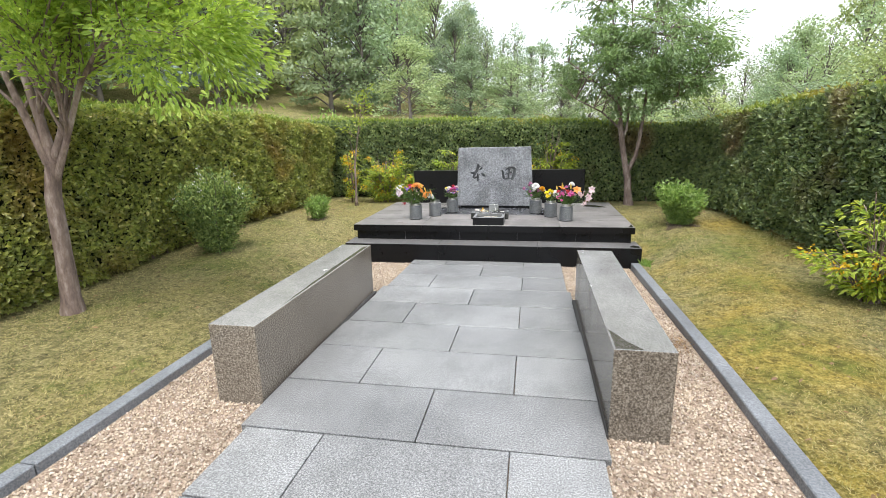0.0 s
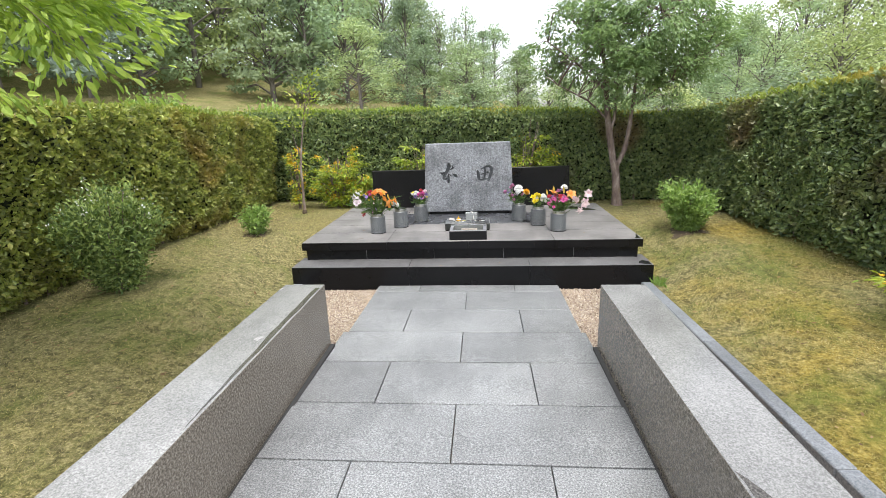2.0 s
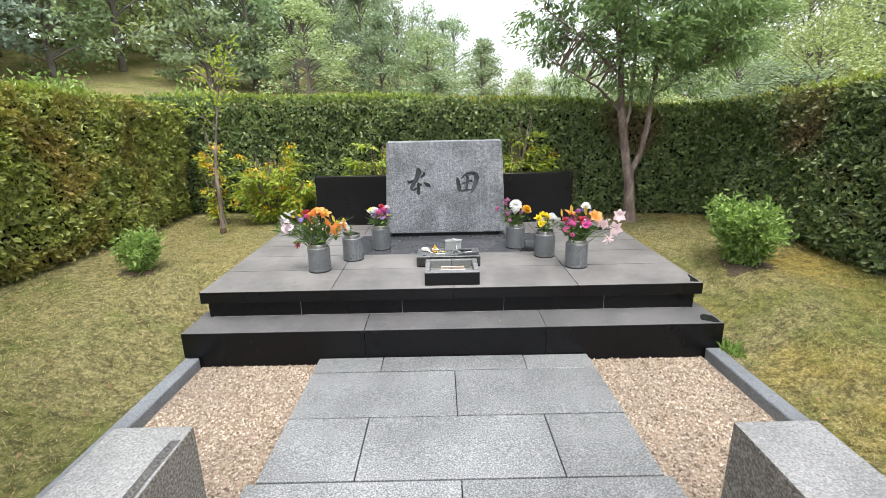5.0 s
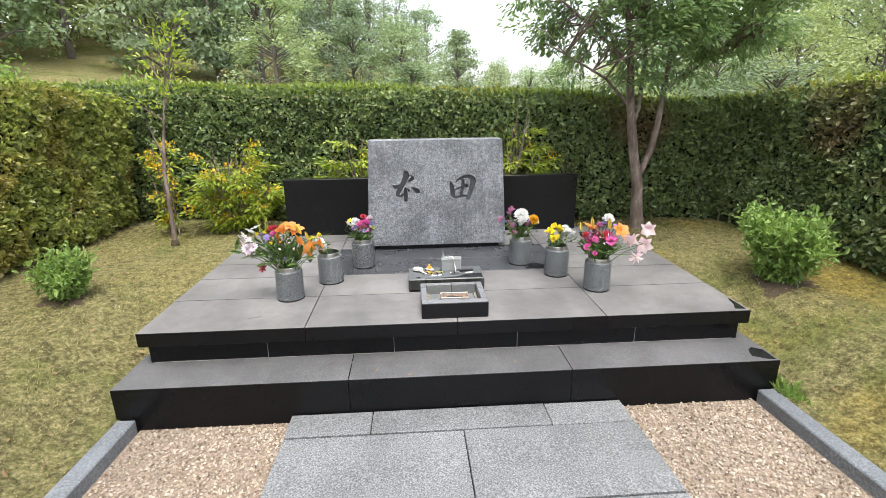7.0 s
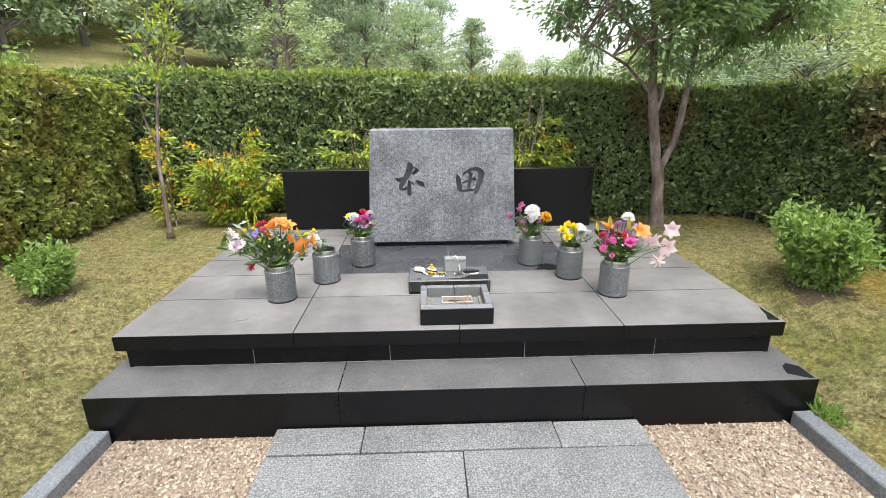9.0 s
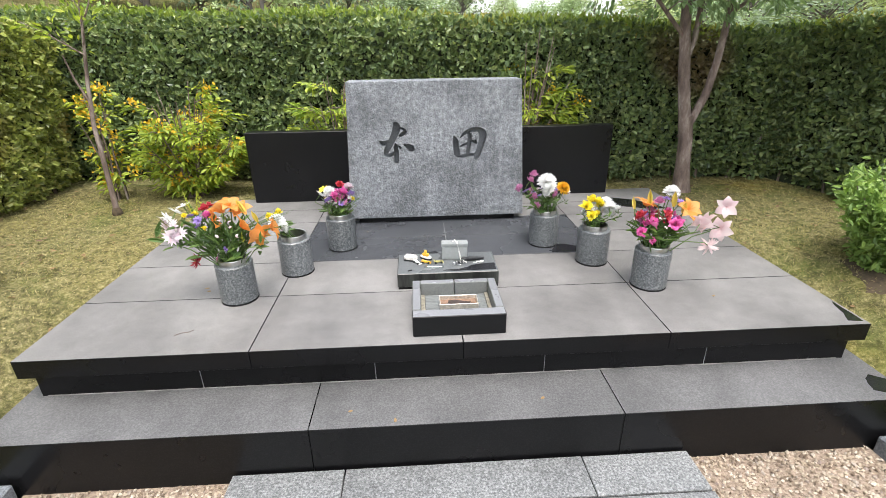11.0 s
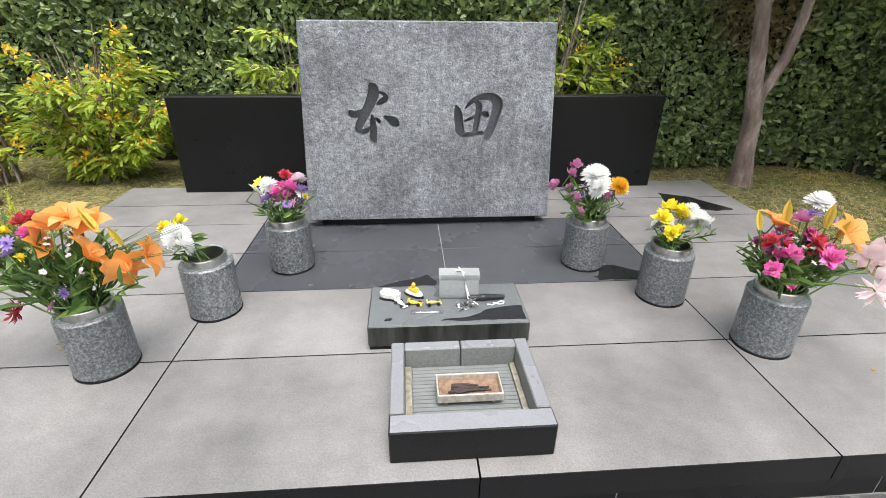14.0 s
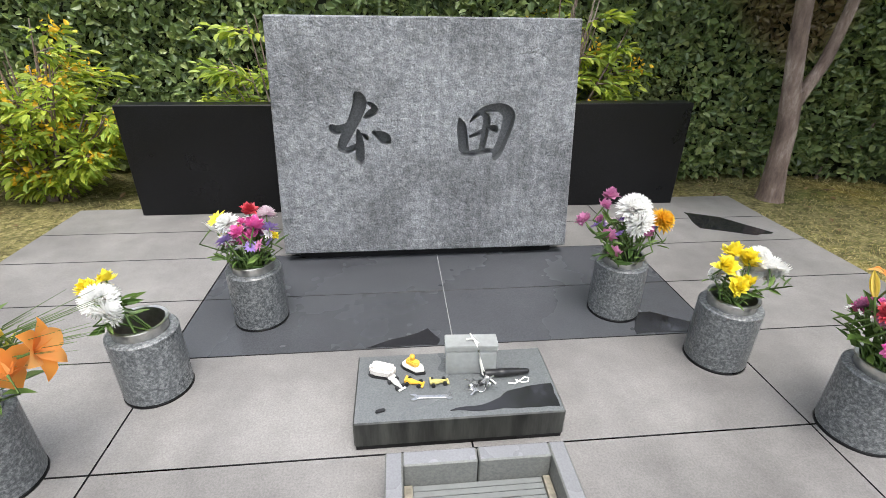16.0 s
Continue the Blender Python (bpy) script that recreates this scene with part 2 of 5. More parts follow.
# ---- mesh helpers ----


def fast_mesh(name, verts, faces, mat, smooth=False):
    me = bpy.data.meshes.new(name)
    verts, faces = np.asarray(verts, np.float32), np.asarray(faces, np.int32)
    k = faces.shape[1]
    me.vertices.add(len(verts))
    me.vertices.foreach_set("co", verts.ravel())
    me.loops.add(faces.size)
    me.loops.foreach_set("vertex_index", faces.ravel())
    me.polygons.add(len(faces))
    me.polygons.foreach_set("loop_start", np.arange(0, faces.size, k, dtype=np.int32))
    me.update(calc_edges=True)
    me.polygons.foreach_set("use_smooth", np.full(len(faces), smooth))
    me.materials.append(mat)
    me.validate()
    return me


def bm_mesh(name, bm, *mats, smooth=False):
    me = bpy.data.meshes.new(name)
    bm.to_mesh(me)
    bm.free()
    for m in mats:
        me.materials.append(m)
    if smooth:
        me.polygons.foreach_set("use_smooth", np.full(len(me.polygons), True))
    return me


def child(name, me, parent, label=""):
    ob = new(name, me)
    ob.parent = parent
    return tagged(ob, label)


def part(name, bm, material, parent, label="", smooth=False):
    return child(name, bm_mesh(name, bm, material, smooth=smooth), parent, label)


def empty(name, x=0, y=0, z=0, rz=0):
    ob = new(name)
    ob.empty_display_size = 0.1
    ob.matrix_basis = pose(x, y, z, 0, 0, rz)
    return ob


def block(x0, x1, y0, y1, z0, z1, bevel=0.004, segs=1, bm=None):
    """A stone block with eased edges."""
    own = bmesh.new()
    bmesh.ops.create_cube(own, size=1.0)
    for v in own.verts:
        v.co = Vector((x0 if v.co.x < 0 else x1, y0 if v.co.y < 0 else y1, z0 if v.co.z < 0 else z1))
    if bevel:
        bmesh.ops.bevel(own, geom=own.edges[:], offset=bevel, segments=segs, affect="EDGES", profile=0.6)
    if bm is None:
        return own
    me = bpy.data.meshes.new("tmp")
    own.to_mesh(me)
    own.free()
    bm.from_mesh(me)
    bpy.data.meshes.remove(me)
    return bm


def lathe(profile, segs=32):
    """A turned body from (radius, height) pairs, closed at r = 0."""
    bm = bmesh.new()
    rings = []
    for r, z in profile:
        if r < 1e-6:
            rings.append([bm.verts.new((0, 0, z))])
        else:
            rings.append([bm.verts.new((r * math.cos(2 * math.pi * i / segs), r * math.sin(2 * math.pi * i / segs), z)) for i in range(segs)])
    for a, b in zip(rings, rings[1:]):
        for i in range(segs):
            j = (i + 1) % segs
            q = [a[i % len(a)], a[j % len(a)], b[j % len(b)], b[i % len(b)]]
            q = [v for n, v in enumerate(q) if v not in q[:n]]
            if len(q) > 2:
                bm.faces.new(q)
    bmesh.ops.recalc_face_normals(bm, faces=bm.faces[:])
    return bm


class Tubes:
    """Collects tapered round limbs as one mesh."""

    def __init__(self, segs=8):
        self.v, self.f, self.segs, self.n = [], [], segs, 0

    def add(self, pts, radii):
        pts = np.asarray(pts, float)
        s = self.segs
        a = np.linspace(0, 2 * np.pi, s, endpoint=False)
        for i, p in enumerate(pts):
            d = pts[min(i + 1, len(pts) - 1)] - pts[max(i - 1, 0)]
            d /= np.linalg.norm(d) + 1e-9
            u = np.cross(d, (0.3, 0.9, 0.1) if abs(d[2]) > 0.7 else (0, 0, 1))
            u /= np.linalg.norm(u) + 1e-9
            w = np.cross(d, u)
            self.v.append(p + radii[i] * (np.cos(a)[:, None] * u + np.sin(a)[:, None] * w))
        for i in range(len(pts) - 1):
            o = self.n + i * s
            for j in range(s):
                k = (j + 1) % s
                self.f.append((o + j, o + k, o + s + k, o + s + j))
        self.n += len(pts) * s

    def mesh(self, name, mat):
        return fast_mesh(name, np.concatenate(self.v), self.f, mat, True)


def leaf_mesh(name, pts, along, normal, length, width, mat, fold=0.25, simple=False, droop=0.0):
    """Many folded leaves in one mesh: base, shoulders and tip."""
    pts, along, normal = (np.asarray(q, float) for q in (pts, along, normal))
    along = along / (np.linalg.norm(along, axis=1, keepdims=True) + 1e-9)
    side = np.cross(along, normal)
    side /= np.linalg.norm(side, axis=1, keepdims=True) + 1e-9
    up = np.cross(side, along)
    L, W = np.asarray(length)[:, None], np.asarray(width)[:, None]
    n = len(pts)
    if simple:
        v = np.stack([pts, pts + along * L * 0.45 + side * W * 0.5 + up * W * fold, pts + along * L, pts + along * L * 0.45 - side * W * 0.5 + up * W * fold], 1)
        f = np.array([(0, 1, 2), (0, 2, 3)])
        k = 4
    else:
        tip = pts + along * L - up * L * droop
        v = np.stack([pts, pts + along * L * 0.3 + side * W * 0.45 + up * W * fold, pts + along * L * 0.7 + side * W * 0.38 + up * W * fold - up * L * droop * 0.4, tip,
                      pts + along * L * 0.7 - side * W * 0.38 + up * W * fold - up * L * droop * 0.4, pts + along * L * 0.3 - side * W * 0.45 + up * W * fold], 1)
        f = np.array([(0, 1, 2), (0, 2, 3), (0, 3, 4), (0, 4, 5)])
        k = 6
    faces = (np.arange(n)[:, None, None] * k + f[None]).reshape(-1, 3)
    return fast_mesh(name, v.reshape(-1, 3), faces, mat)


def unit(rng, n):
    v = rng.normal(size=(n, 3))
    return v / np.linalg.norm(v, axis=1, keepdims=True)


# ---- ground ----
def smooth01(v):
    v = np.clip(v, 0, 1)
    return v * v * (3 - 2 * v)


def lawn_z(x, y):
    """The lawn rises gently towards the back hedge."""
    x, y = np.abs(np.asarray(x, float)), np.asarray(y, float)
    dip = (1 - smooth01((x - 1.74) / 0.6)) * (1 - smooth01((y - 7.1) / 1.2))
    return 0.02 + 0.24 * smooth01((y - 3.5) / 5.0) * (1 - dip) - dip * (0.018 + 0.06 * smooth01((y - 4.6) / 2.3))


def ground_z(x, y):
    x, y = np.asarray(x, float), np.asarray(y, float)
    z = lawn_z(x, y)
    far = smooth01((y - 0.75 * x - 17.0) / 7.0) * smooth01((-x + 6) / 12.0)
    z = z + 1.75 * far + 4.0 * smooth01((y - 0.9 * x - 26) / 30.0) * smooth01((-x + 14) / 20.0)
    bed = (np.abs(x) < 1.7) & (y < 6.99)
    under = (np.abs(x) < 1.6) & (y > 6.9) & (y < 9.1)
    return np.where(bed, -0.14, np.where(under, 0.0, z))


def axis_steps(a, b, step, reach):
    inner = list(np.arange(a, b + 1e-6, step))
    grow, lo, hi, s = 1.28, a, b, step
    out_lo, out_hi = [], []
    while hi < reach:
        s *= grow
        lo, hi = lo - s, hi + s
        out_lo.append(lo)
        out_hi.append(hi)
    return np.array(out_lo[::-1] + inner + out_hi)


gx, gy = axis_steps(-6.0, 6.0, 0.12, 700), axis_steps(-2.0, 11.0, 0.13, 700)
gx = np.sort(np.concatenate([gx, [-1.715, -1.695, 1.695, 1.715]]))
GX, GY = np.meshgrid(gx, gy)
GZ = ground_z(GX, GY) + 0.006 * np.sin(GX * 3.1 + 1.3) * np.cos(GY * 2.7) + 0.004 * np.sin(GX * 9.7 + GY * 7.1)
nx, ny = len(gx), len(gy)
idx = np.arange(nx * ny).reshape(ny, nx)
gf = np.stack([idx[:-1, :-1], idx[:-1, 1:], idx[1:, 1:], idx[1:, :-1]], -1).reshape(-1, 4)
ground = tagged(new("ground", fast_mesh("ground", np.stack([GX, GY, GZ], -1).reshape(-1, 3), gf, M_LAWN, True)), "thin mossy lawn, straw-coloured and yellow in patches", "ground", kind="structure")

rng = np.random.default_rng(5)


def grass_patch(name, n, x0, x1, y0, y1):
    p = np.stack([rng.uniform(x0, x1, n), rng.uniform(y0, y1, n)], 1)
    keep = (np.abs(p[:, 0]) > 1.745) | (p[:, 1] > 9.2)
    p = p[keep]
    z = ground_z(p[:, 0], p[:, 1])
    al = np.stack([rng.normal(0, 0.75, len(p)), rng.normal(0, 0.75, len(p)), rng.uniform(0.25, 1.0, len(p))], 1)
    me = leaf_mesh(name, np.column_stack([p, z - 0.004]), al, unit(rng, len(p)), rng.uniform(0.01, 0.03, len(p)), rng.uniform(0.002, 0.0045, len(p)), M_BLADE, 0.1, simple=True)
    return tagged(new(name, me), "short sparse grass blades, green and straw-coloured", "grass", kind="stuff")


grass_patch("lawn_grass", 88000, -3.7, -1.7, 1.5, 9.7)
grass_patch("lawn_grass", 76000, 1.7, 3.5, 2.5, 9.7)
grass_patch("lawn_grass", 9000, -1.7, 1.7, 9.2, 9.8)


def litter(name, n, x0, x1, y0, y1):
    """Fallen brown leaves lying on the lawn."""
    p = np.stack([rng.uniform(x0, x1, n), rng.uniform(y0, y1, n)], 1)
    p = p[(np.abs(p[:, 0]) > 1.8) | (p[:, 1] > 9.25)]
    k = len(p)
    al = np.stack([rng.normal(0, 1, k), rng.normal(0, 1, k), rng.normal(0, 0.15, k)], 1)
    L = rng.uniform(0.015, 0.045, k)
    me = leaf_mesh(name, np.column_stack([p, ground_z(p[:, 0], p[:, 1]) + 0.014]), al, np.array([0, 0, 1]) + 0.5 * unit(rng, k), L, L * 0.5, M_DEAD, 0.2)
    return tagged(new(name, me), "small dry brown leaves scattered on the lawn", "fallen leaves", kind="stuff")


M_DEAD = leafy("dry leaves", [(0.1, 0.06, 0.03), (0.2, 0.12, 0.05), (0.3, 0.2, 0.09), (0.14, 0.08, 0.05)], 0.7, None, 0.1)
litter("leaf_litter", 1500, -3.6, 3.4, 2.0, 9.8)

# ---- gravel ----
def fall(y):
    """The path runs down gently to the foot of the platform."""
    return -0.07 * np.clip((np.asarray(y, float) - 4.4) / 2.5, 0, 1)


bed = block(-1.63, 1.63, -3.0, 6.96, -0.16, -0.04, 0)
for v in bed.verts:
    if v.co.z > -0.1 and v.co.y > 6:
        v.co.y = 4.4
far_bed = block(-1.63, 1.63, 4.4, 6.96, -0.16, -0.04, 0)
for v in far_bed.verts:
    if v.co.z > -0.1:
        v.co.z += fall(v.co.y) * 1.15
tagged(new("gravel_bed", bm_mesh("gravel_bed", bed, M_BED)), "packed bed of pale pinkish gravel", "gravel bed", kind="structure")
tagged(new("gravel_bed", bm_mesh("gravel_bed", far_bed, M_BED)), "packed bed of pale pinkish gravel before the platform", "gravel bed", kind="structure")


def pebbles(name, n, strips):
    v0 = np.array([(1, 0, 0), (-1, 0, 0), (0, 1, 0), (0, -1, 0), (0, 0, 1), (0, 0, -1)], float)
    f0 = np.array([(0, 2, 4), (2, 1, 4), (1, 3, 4), (3, 0, 4), (2, 0, 5), (1, 2, 5), (3, 1, 5), (0, 3, 5)])
    area = np.array([(b - a) * (d - c) for a, b, c, d in strips])
    pick = rng.choice(len(strips), n, p=area / area.sum())
    s = np.array(strips)[pick]
    c = np.column_stack([rng.uniform(s[:, 0], s[:, 1]), rng.uniform(s[:, 2], s[:, 3]), rng.uniform(-0.042, -0.029, n)])
    c[:, 2] += fall(c[:, 1]) * 1.15
    size = rng.uniform(0.0048, 0.0095, (n, 1, 1)) * rng.uniform(0.6, 1.25, (n, 1, 3))
    a = rng.uniform(0, 2 * np.pi, n)
    rot = np.zeros((n, 3, 3))
    rot[:, 0, 0], rot[:, 0, 1], rot[:, 1, 0], rot[:, 1, 1], rot[:, 2, 2] = np.cos(a), -np.sin(a), np.sin(a), np.cos(a), 1
    tilt = unit(rng, n)[:, None, :] * 0.3
    v = v0[None] * size
    v = np.einsum("nij,nkj->nki", rot, v) + v[..., ::-1] * tilt + c[:, None]
    f = (np.arange(n)[:, None, None] * 6 + f0[None]).reshape(-1, 3)
    return tagged(new(name, fast_mesh(name, v.reshape(-1, 3), f, M_GRAVEL)), "loose pale pink and beige gravel between path and kerb", "gravel", kind="stuff")


pebbles("gravel", 43000, [(-1.615, -0.92, 2.2, 6.935), (0.92, 1.615, 2.2, 6.935), (-0.92, -0.86, 5.58, 6.935), (0.86, 0.92, 5.54, 6.935), (-0.92, -0.86, 2.2, 3.66), (0.86, 0.92, 2.2, 3.63)])

# ---- kerbs ----
for side in (-1, 1):
    kerb = tagged(empty("kerb"), "low blue-grey granite kerb between gravel and lawn", "kerb", kind="structure")
    y = 0.2
    for length in (1.4, 1.4, 1.4, 1.24, 1.294):
        bm = block(-0.046, 0.046, 0, length - 0.006, -0.12, 0.016, 0.006)
        ob = part("kerb_stone", bm, M_KERB, kerb)
        ob.location = (side * 1.676, y, 0.85 * float(fall(y)))
        ob.rotation_euler = (-0.0238 if y > 4.3 else 0, 0, 0)
        y += length

# ---- benches ----
def stone_bench(x0, x1, y0, y1, z1):
    bm = block(x0, x1, y0, y1, -0.06, z1, 0.005, 2)
    bm.normal_update()
    # Upper faces take the stone whose colour holds the sky sheen.
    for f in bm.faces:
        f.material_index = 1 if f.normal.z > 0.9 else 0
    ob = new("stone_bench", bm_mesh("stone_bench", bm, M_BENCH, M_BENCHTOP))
    return tagged(ob, "long low polished grey-brown granite bench beside the path", "bench", "benches along the path")


stone_bench(-1.19, -0.914, 3.665, 5.57, 0.431)
stone_bench(0.91, 1.187, 3.632, 5.534, 0.431)

# ---- platform of two tiers ----
platform = tagged(empty("grave_platform", 0, 6.94, 0), "two-tier platform of honed and polished black granite", "platform")


def plat(name, x0, x1, y0, y1, z0, z1, mat, bevel=0.004):
    ob = part(name, block(x0, x1, y0, y1, z0, z1, bevel), mat, platform)
    ob.matrix_parent_inverse = Matrix.Translation((0, -6.94, 0))
    return ob


def two_faced(name, x0, x1, y0, y1, z0, z1, top, sides, parent, bevel=0.004):
    """A block with a honed top and polished sides."""
    bm = block(x0, x1, y0, y1, z0, z1, bevel)
    bm.normal_update()
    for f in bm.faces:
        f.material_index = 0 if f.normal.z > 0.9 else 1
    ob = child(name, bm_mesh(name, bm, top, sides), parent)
    ob.matrix_parent_inverse = parent.matrix_basis.inverted()
    return ob


STEP_Z, DECK_Z, DECK_Y = 0.118, 0.309, 7.171
plat("core", -1.66, 1.66, 7.25, 9.2, -0.06, 0.23, M_BLACK)
for a, b in ((-1.734, -0.563), (-0.563, 0.602), (0.602, 1.741)):
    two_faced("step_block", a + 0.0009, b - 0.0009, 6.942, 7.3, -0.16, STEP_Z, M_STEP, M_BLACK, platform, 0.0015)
for a, b in ((-1.665, -1.033), (-1.033, -0.337), (-0.337, 0.363), (0.363, 1.051), (1.051, 1.67)):
    plat("riser_block", a + 0.0012, b - 0.0012, 7.206, 7.26, STEP_Z - 0.02, 0.235, M_BLACK, 0.002)
for xs in (-1.033, -0.337, 0.363, 1.051):
    plat("riser_joint", xs - 0.0011, xs + 0.0011, 7.207, 7.25, STEP_Z, 0.232, plain("pale joint", (0.26, 0.26, 0.27), 0.8), 0)
plat("mortar_line", -1.64, 1.64, 7.2035, 7.207, STEP_Z + 0.0002, STEP_Z + 0.0035, plain("pale mortar", (0.3, 0.29, 0.27), 0.9, 0, 0.6, 9), 0)
cols = ((-1.697, -0.812), (-0.812, 0.02), (0.02, 0.86), (0.86, 1.703))
deck_rows = ((7.171, 7.614), (7.614, 7.995), (7.995, 8.31), (8.31, 8.63), (8.63, 8.9), (8.9, 9.2))
for i, (a, b) in enumerate(cols):
    for j, (c, d) in enumerate(deck_rows):
        mid = i in (1, 2)
        top = M_DECKDARK if mid and j in (2, 3) else M_DECK
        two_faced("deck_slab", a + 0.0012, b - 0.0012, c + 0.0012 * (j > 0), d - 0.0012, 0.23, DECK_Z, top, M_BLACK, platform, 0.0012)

plat("pale_joint", 0.0185, 0.0215, 8.0, 8.6, DECK_Z - 0.02, DECK_Z + 0.0006, plain("pale grey joint", (0.3, 0.3, 0.3), 0.8, 0, 0.5, 12), 0)

# ---- back wall ----
wall = tagged(new("back_wall", bm_mesh("back_wall", block(-1.361, 1.32, 9.106, 9.19, DECK_Z, 0.828, 0.004), M_BLACK)), "low polished black granite wall behind the stele", "wall")

# ---- stele with carved characters ----
def ribbon(points):
    """Outline of a brush stroke from (x, z, width) stations."""
    pts = [Vector((x, z)) for x, z, _ in points]
    left, right = [], []
    for i, p in enumerate(pts):
        d = (pts[min(i + 1, len(pts) - 1)] - pts[max(i - 1, 0)]).normalized()
        n = Vector((-d.y, d.x)) * points[i][2] * 0.5
        left.append(p + n)
        right.append(p - n)
    d0, d1 = (pts[0] - pts[1]).normalized() * points[0][2] * 0.35, (pts[-1] - pts[-2]).normalized() * points[-1][2] * 0.35
    return left + [pts[-1] + d1] + right[::-1] + [pts[0] + d0]


def stroke(*stations):
    """Brush stations on a unit grid, laid on the stone and rounded off."""
    pts = [Vector((-0.3360 + (u - 600) * 0.002097 + (v - 200) * -0.000190, 0.8680 + (u - 600) * -0.000027 + (v - 200) * -0.002110, w * 0.002097)) for u, v, w in stations]
    out = []
    for i in range(len(pts) - 1):
        p0, p1, p2, p3 = pts[max(i - 1, 0)], pts[i], pts[i + 1], pts[min(i + 2, len(pts) - 1)]
        for k in range(4):
            t = k / 4
            out.append(0.5 * (2 * p1 + (p2 - p0) * t + (2 * p0 - 5 * p1 + 4 * p2 - p3) * t * t + (3 * p1 - p0 - 3 * p2 + p3) * t ** 3))
    return [tuple(p) for p in out + [pts[-1]]]


STROKES = [
    stroke((630, 160, 15), (636, 172, 23), (630, 195, 21), (618, 222, 18), (610, 238, 17), (606, 250, 13)),
    stroke((603, 250, 8), (616, 253, 12), (628, 248, 10), (636, 242, 6)),
    stroke((589, 212, 11), (597, 218, 16), (609, 215, 13), (622, 208, 8)),
    stroke((644, 172, 3), (656, 177, 8), (660, 185, 13), (651, 193, 11), (644, 197, 5)),
    stroke((634, 218, 5), (637, 232, 12), (639, 252, 15), (640, 274, 14)),
    stroke((640, 224, 3), (648, 229, 8), (651, 234, 5)),
    stroke((659, 221, 5), (670, 226, 14), (680, 232, 21), (688, 238, 13)),
    stroke((805, 197, 3), (811, 212, 17), (816, 235, 18), (821, 253, 18), (829, 260, 10)),
    stroke((825, 204, 3), (834, 192, 9), (852, 182, 13), (874, 180, 16), (890, 190, 22), (891, 208, 21), (886, 235, 18), (880, 256, 18), (877, 268, 9)),
    stroke((842, 190, 5), (853, 197, 13), (853, 222, 13), (851, 252, 11)),
    stroke((827, 229, 5), (842, 222, 8), (860, 214, 8), (869, 215, 13), (874, 220, 7)),
    stroke((826, 259, 9), (846, 256, 12), (864, 253, 9), (878, 256, 8)),
]
bm = bmesh.new()
bot, topc = ((-0.583, 0.552, 0.345), (-0.543, 0.505, 1.194))
vs = []
for (xa, xb, z) in (bot, topc):
    for yy in (8.57, 8.75):
        vs += [bm.verts.new((xa, yy, z)), bm.verts.new((xb, yy, z))]
for q in ((0, 1, 5, 4), (3, 2, 6, 7), (2, 0, 4, 6), (1, 3, 7, 5), (4, 5, 7, 6), (2, 3, 1, 0)):
    bm.faces.new([vs[i] for i in q])
bmesh.ops.recalc_face_normals(bm, faces=bm.faces[:])
bmesh.ops.bevel(bm, geom=bm.edges[:], offset=0.004, segments=1, affect="EDGES")
stele = new("stele_block", bm_mesh("stele_block", bm, M_STELE, M_CARVED))
bm = bmesh.new()
for st in STROKES:
    out = ribbon(st)
    f = [bm.verts.new((p.x, 8.56, p.y)) for p in out]
    b = [bm.verts.new((p.x, 8.615, p.y)) for p in out]
    bm.faces.new(f)
    bm.faces.new(b[::-1])
    for i in range(len(out)):
        j = (i + 1) % len(out)
        bm.faces.new((f[i], b[i], b[j], f[j]))
for f in bm.faces:
    f.material_index = 1
bmesh.ops.recalc_face_normals(bm, faces=bm.faces[:])
cutter = new("chisel", bm_mesh("chisel", bm, M_STELE, M_CARVED))
cut = stele.modifiers.new("carve", "BOOLEAN")
cut.object, cut.operation, cut.solver, cut.use_self = cutter, "DIFFERENCE", "EXACT", True
bpy.context.view_layer.update()
carved = bpy.data.meshes.new_from_object(stele.evaluated_get(bpy.context.evaluated_depsgraph_get()))
stele.modifiers.clear()
stele.data = carved
bpy.data.objects.remove(cutter)
gravestone = tagged(empty("gravestone", 0, 8.66, DECK_Z), "wide split-face grey granite gravestone with two carved characters", "gravestone")
stele.parent = gravestone
stele.matrix_parent_inverse = gravestone.matrix_basis.inverted()
foot = part("plinth", block(-0.53, 0.5, 8.6, 8.74, DECK_Z, 0.346, 0.003), M_BLACK, gravestone, "recessed black granite plinth")
foot.matrix_parent_inverse = gravestone.matrix_basis.inverted()

# ---- offering tablet ----
TOP_Z = 0.392
tablet = tagged(empty("offering_tablet", 0, 7.628, DECK_Z), "grey-green granite offering tablet with dark wet streaks", "stone tablet")
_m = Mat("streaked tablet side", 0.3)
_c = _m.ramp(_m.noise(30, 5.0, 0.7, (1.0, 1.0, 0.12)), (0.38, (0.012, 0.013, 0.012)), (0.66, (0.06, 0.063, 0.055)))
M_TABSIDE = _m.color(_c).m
two_faced("slab_block", -0.25, 0.235, 7.628, 7.86, DECK_Z + 0.012, TOP_Z, M_TABLET, M_TABSIDE, tablet, 0.003)
two_faced("base_strip", -0.247, 0.232, 7.631, 7.857, DECK_Z, DECK_Z + 0.0115, M_BLACK, M_BLACK, tablet, 0.001)

# ---- incense box ----
box = tagged(empty("incense_box", 0.01, 7.22, DECK_Z), "dark granite incense box with ribbed floor and open rim", "incense box")


def boxpart(name, *a, mat=M_BLACK, top=None, bevel=0.003):
    if top:
        return two_faced(name, *a, top, mat, box, bevel)
    ob = part(name, block(*a, bevel), mat, box)
    ob.matrix_parent_inverse = box.matrix_basis.inverted()
    return ob


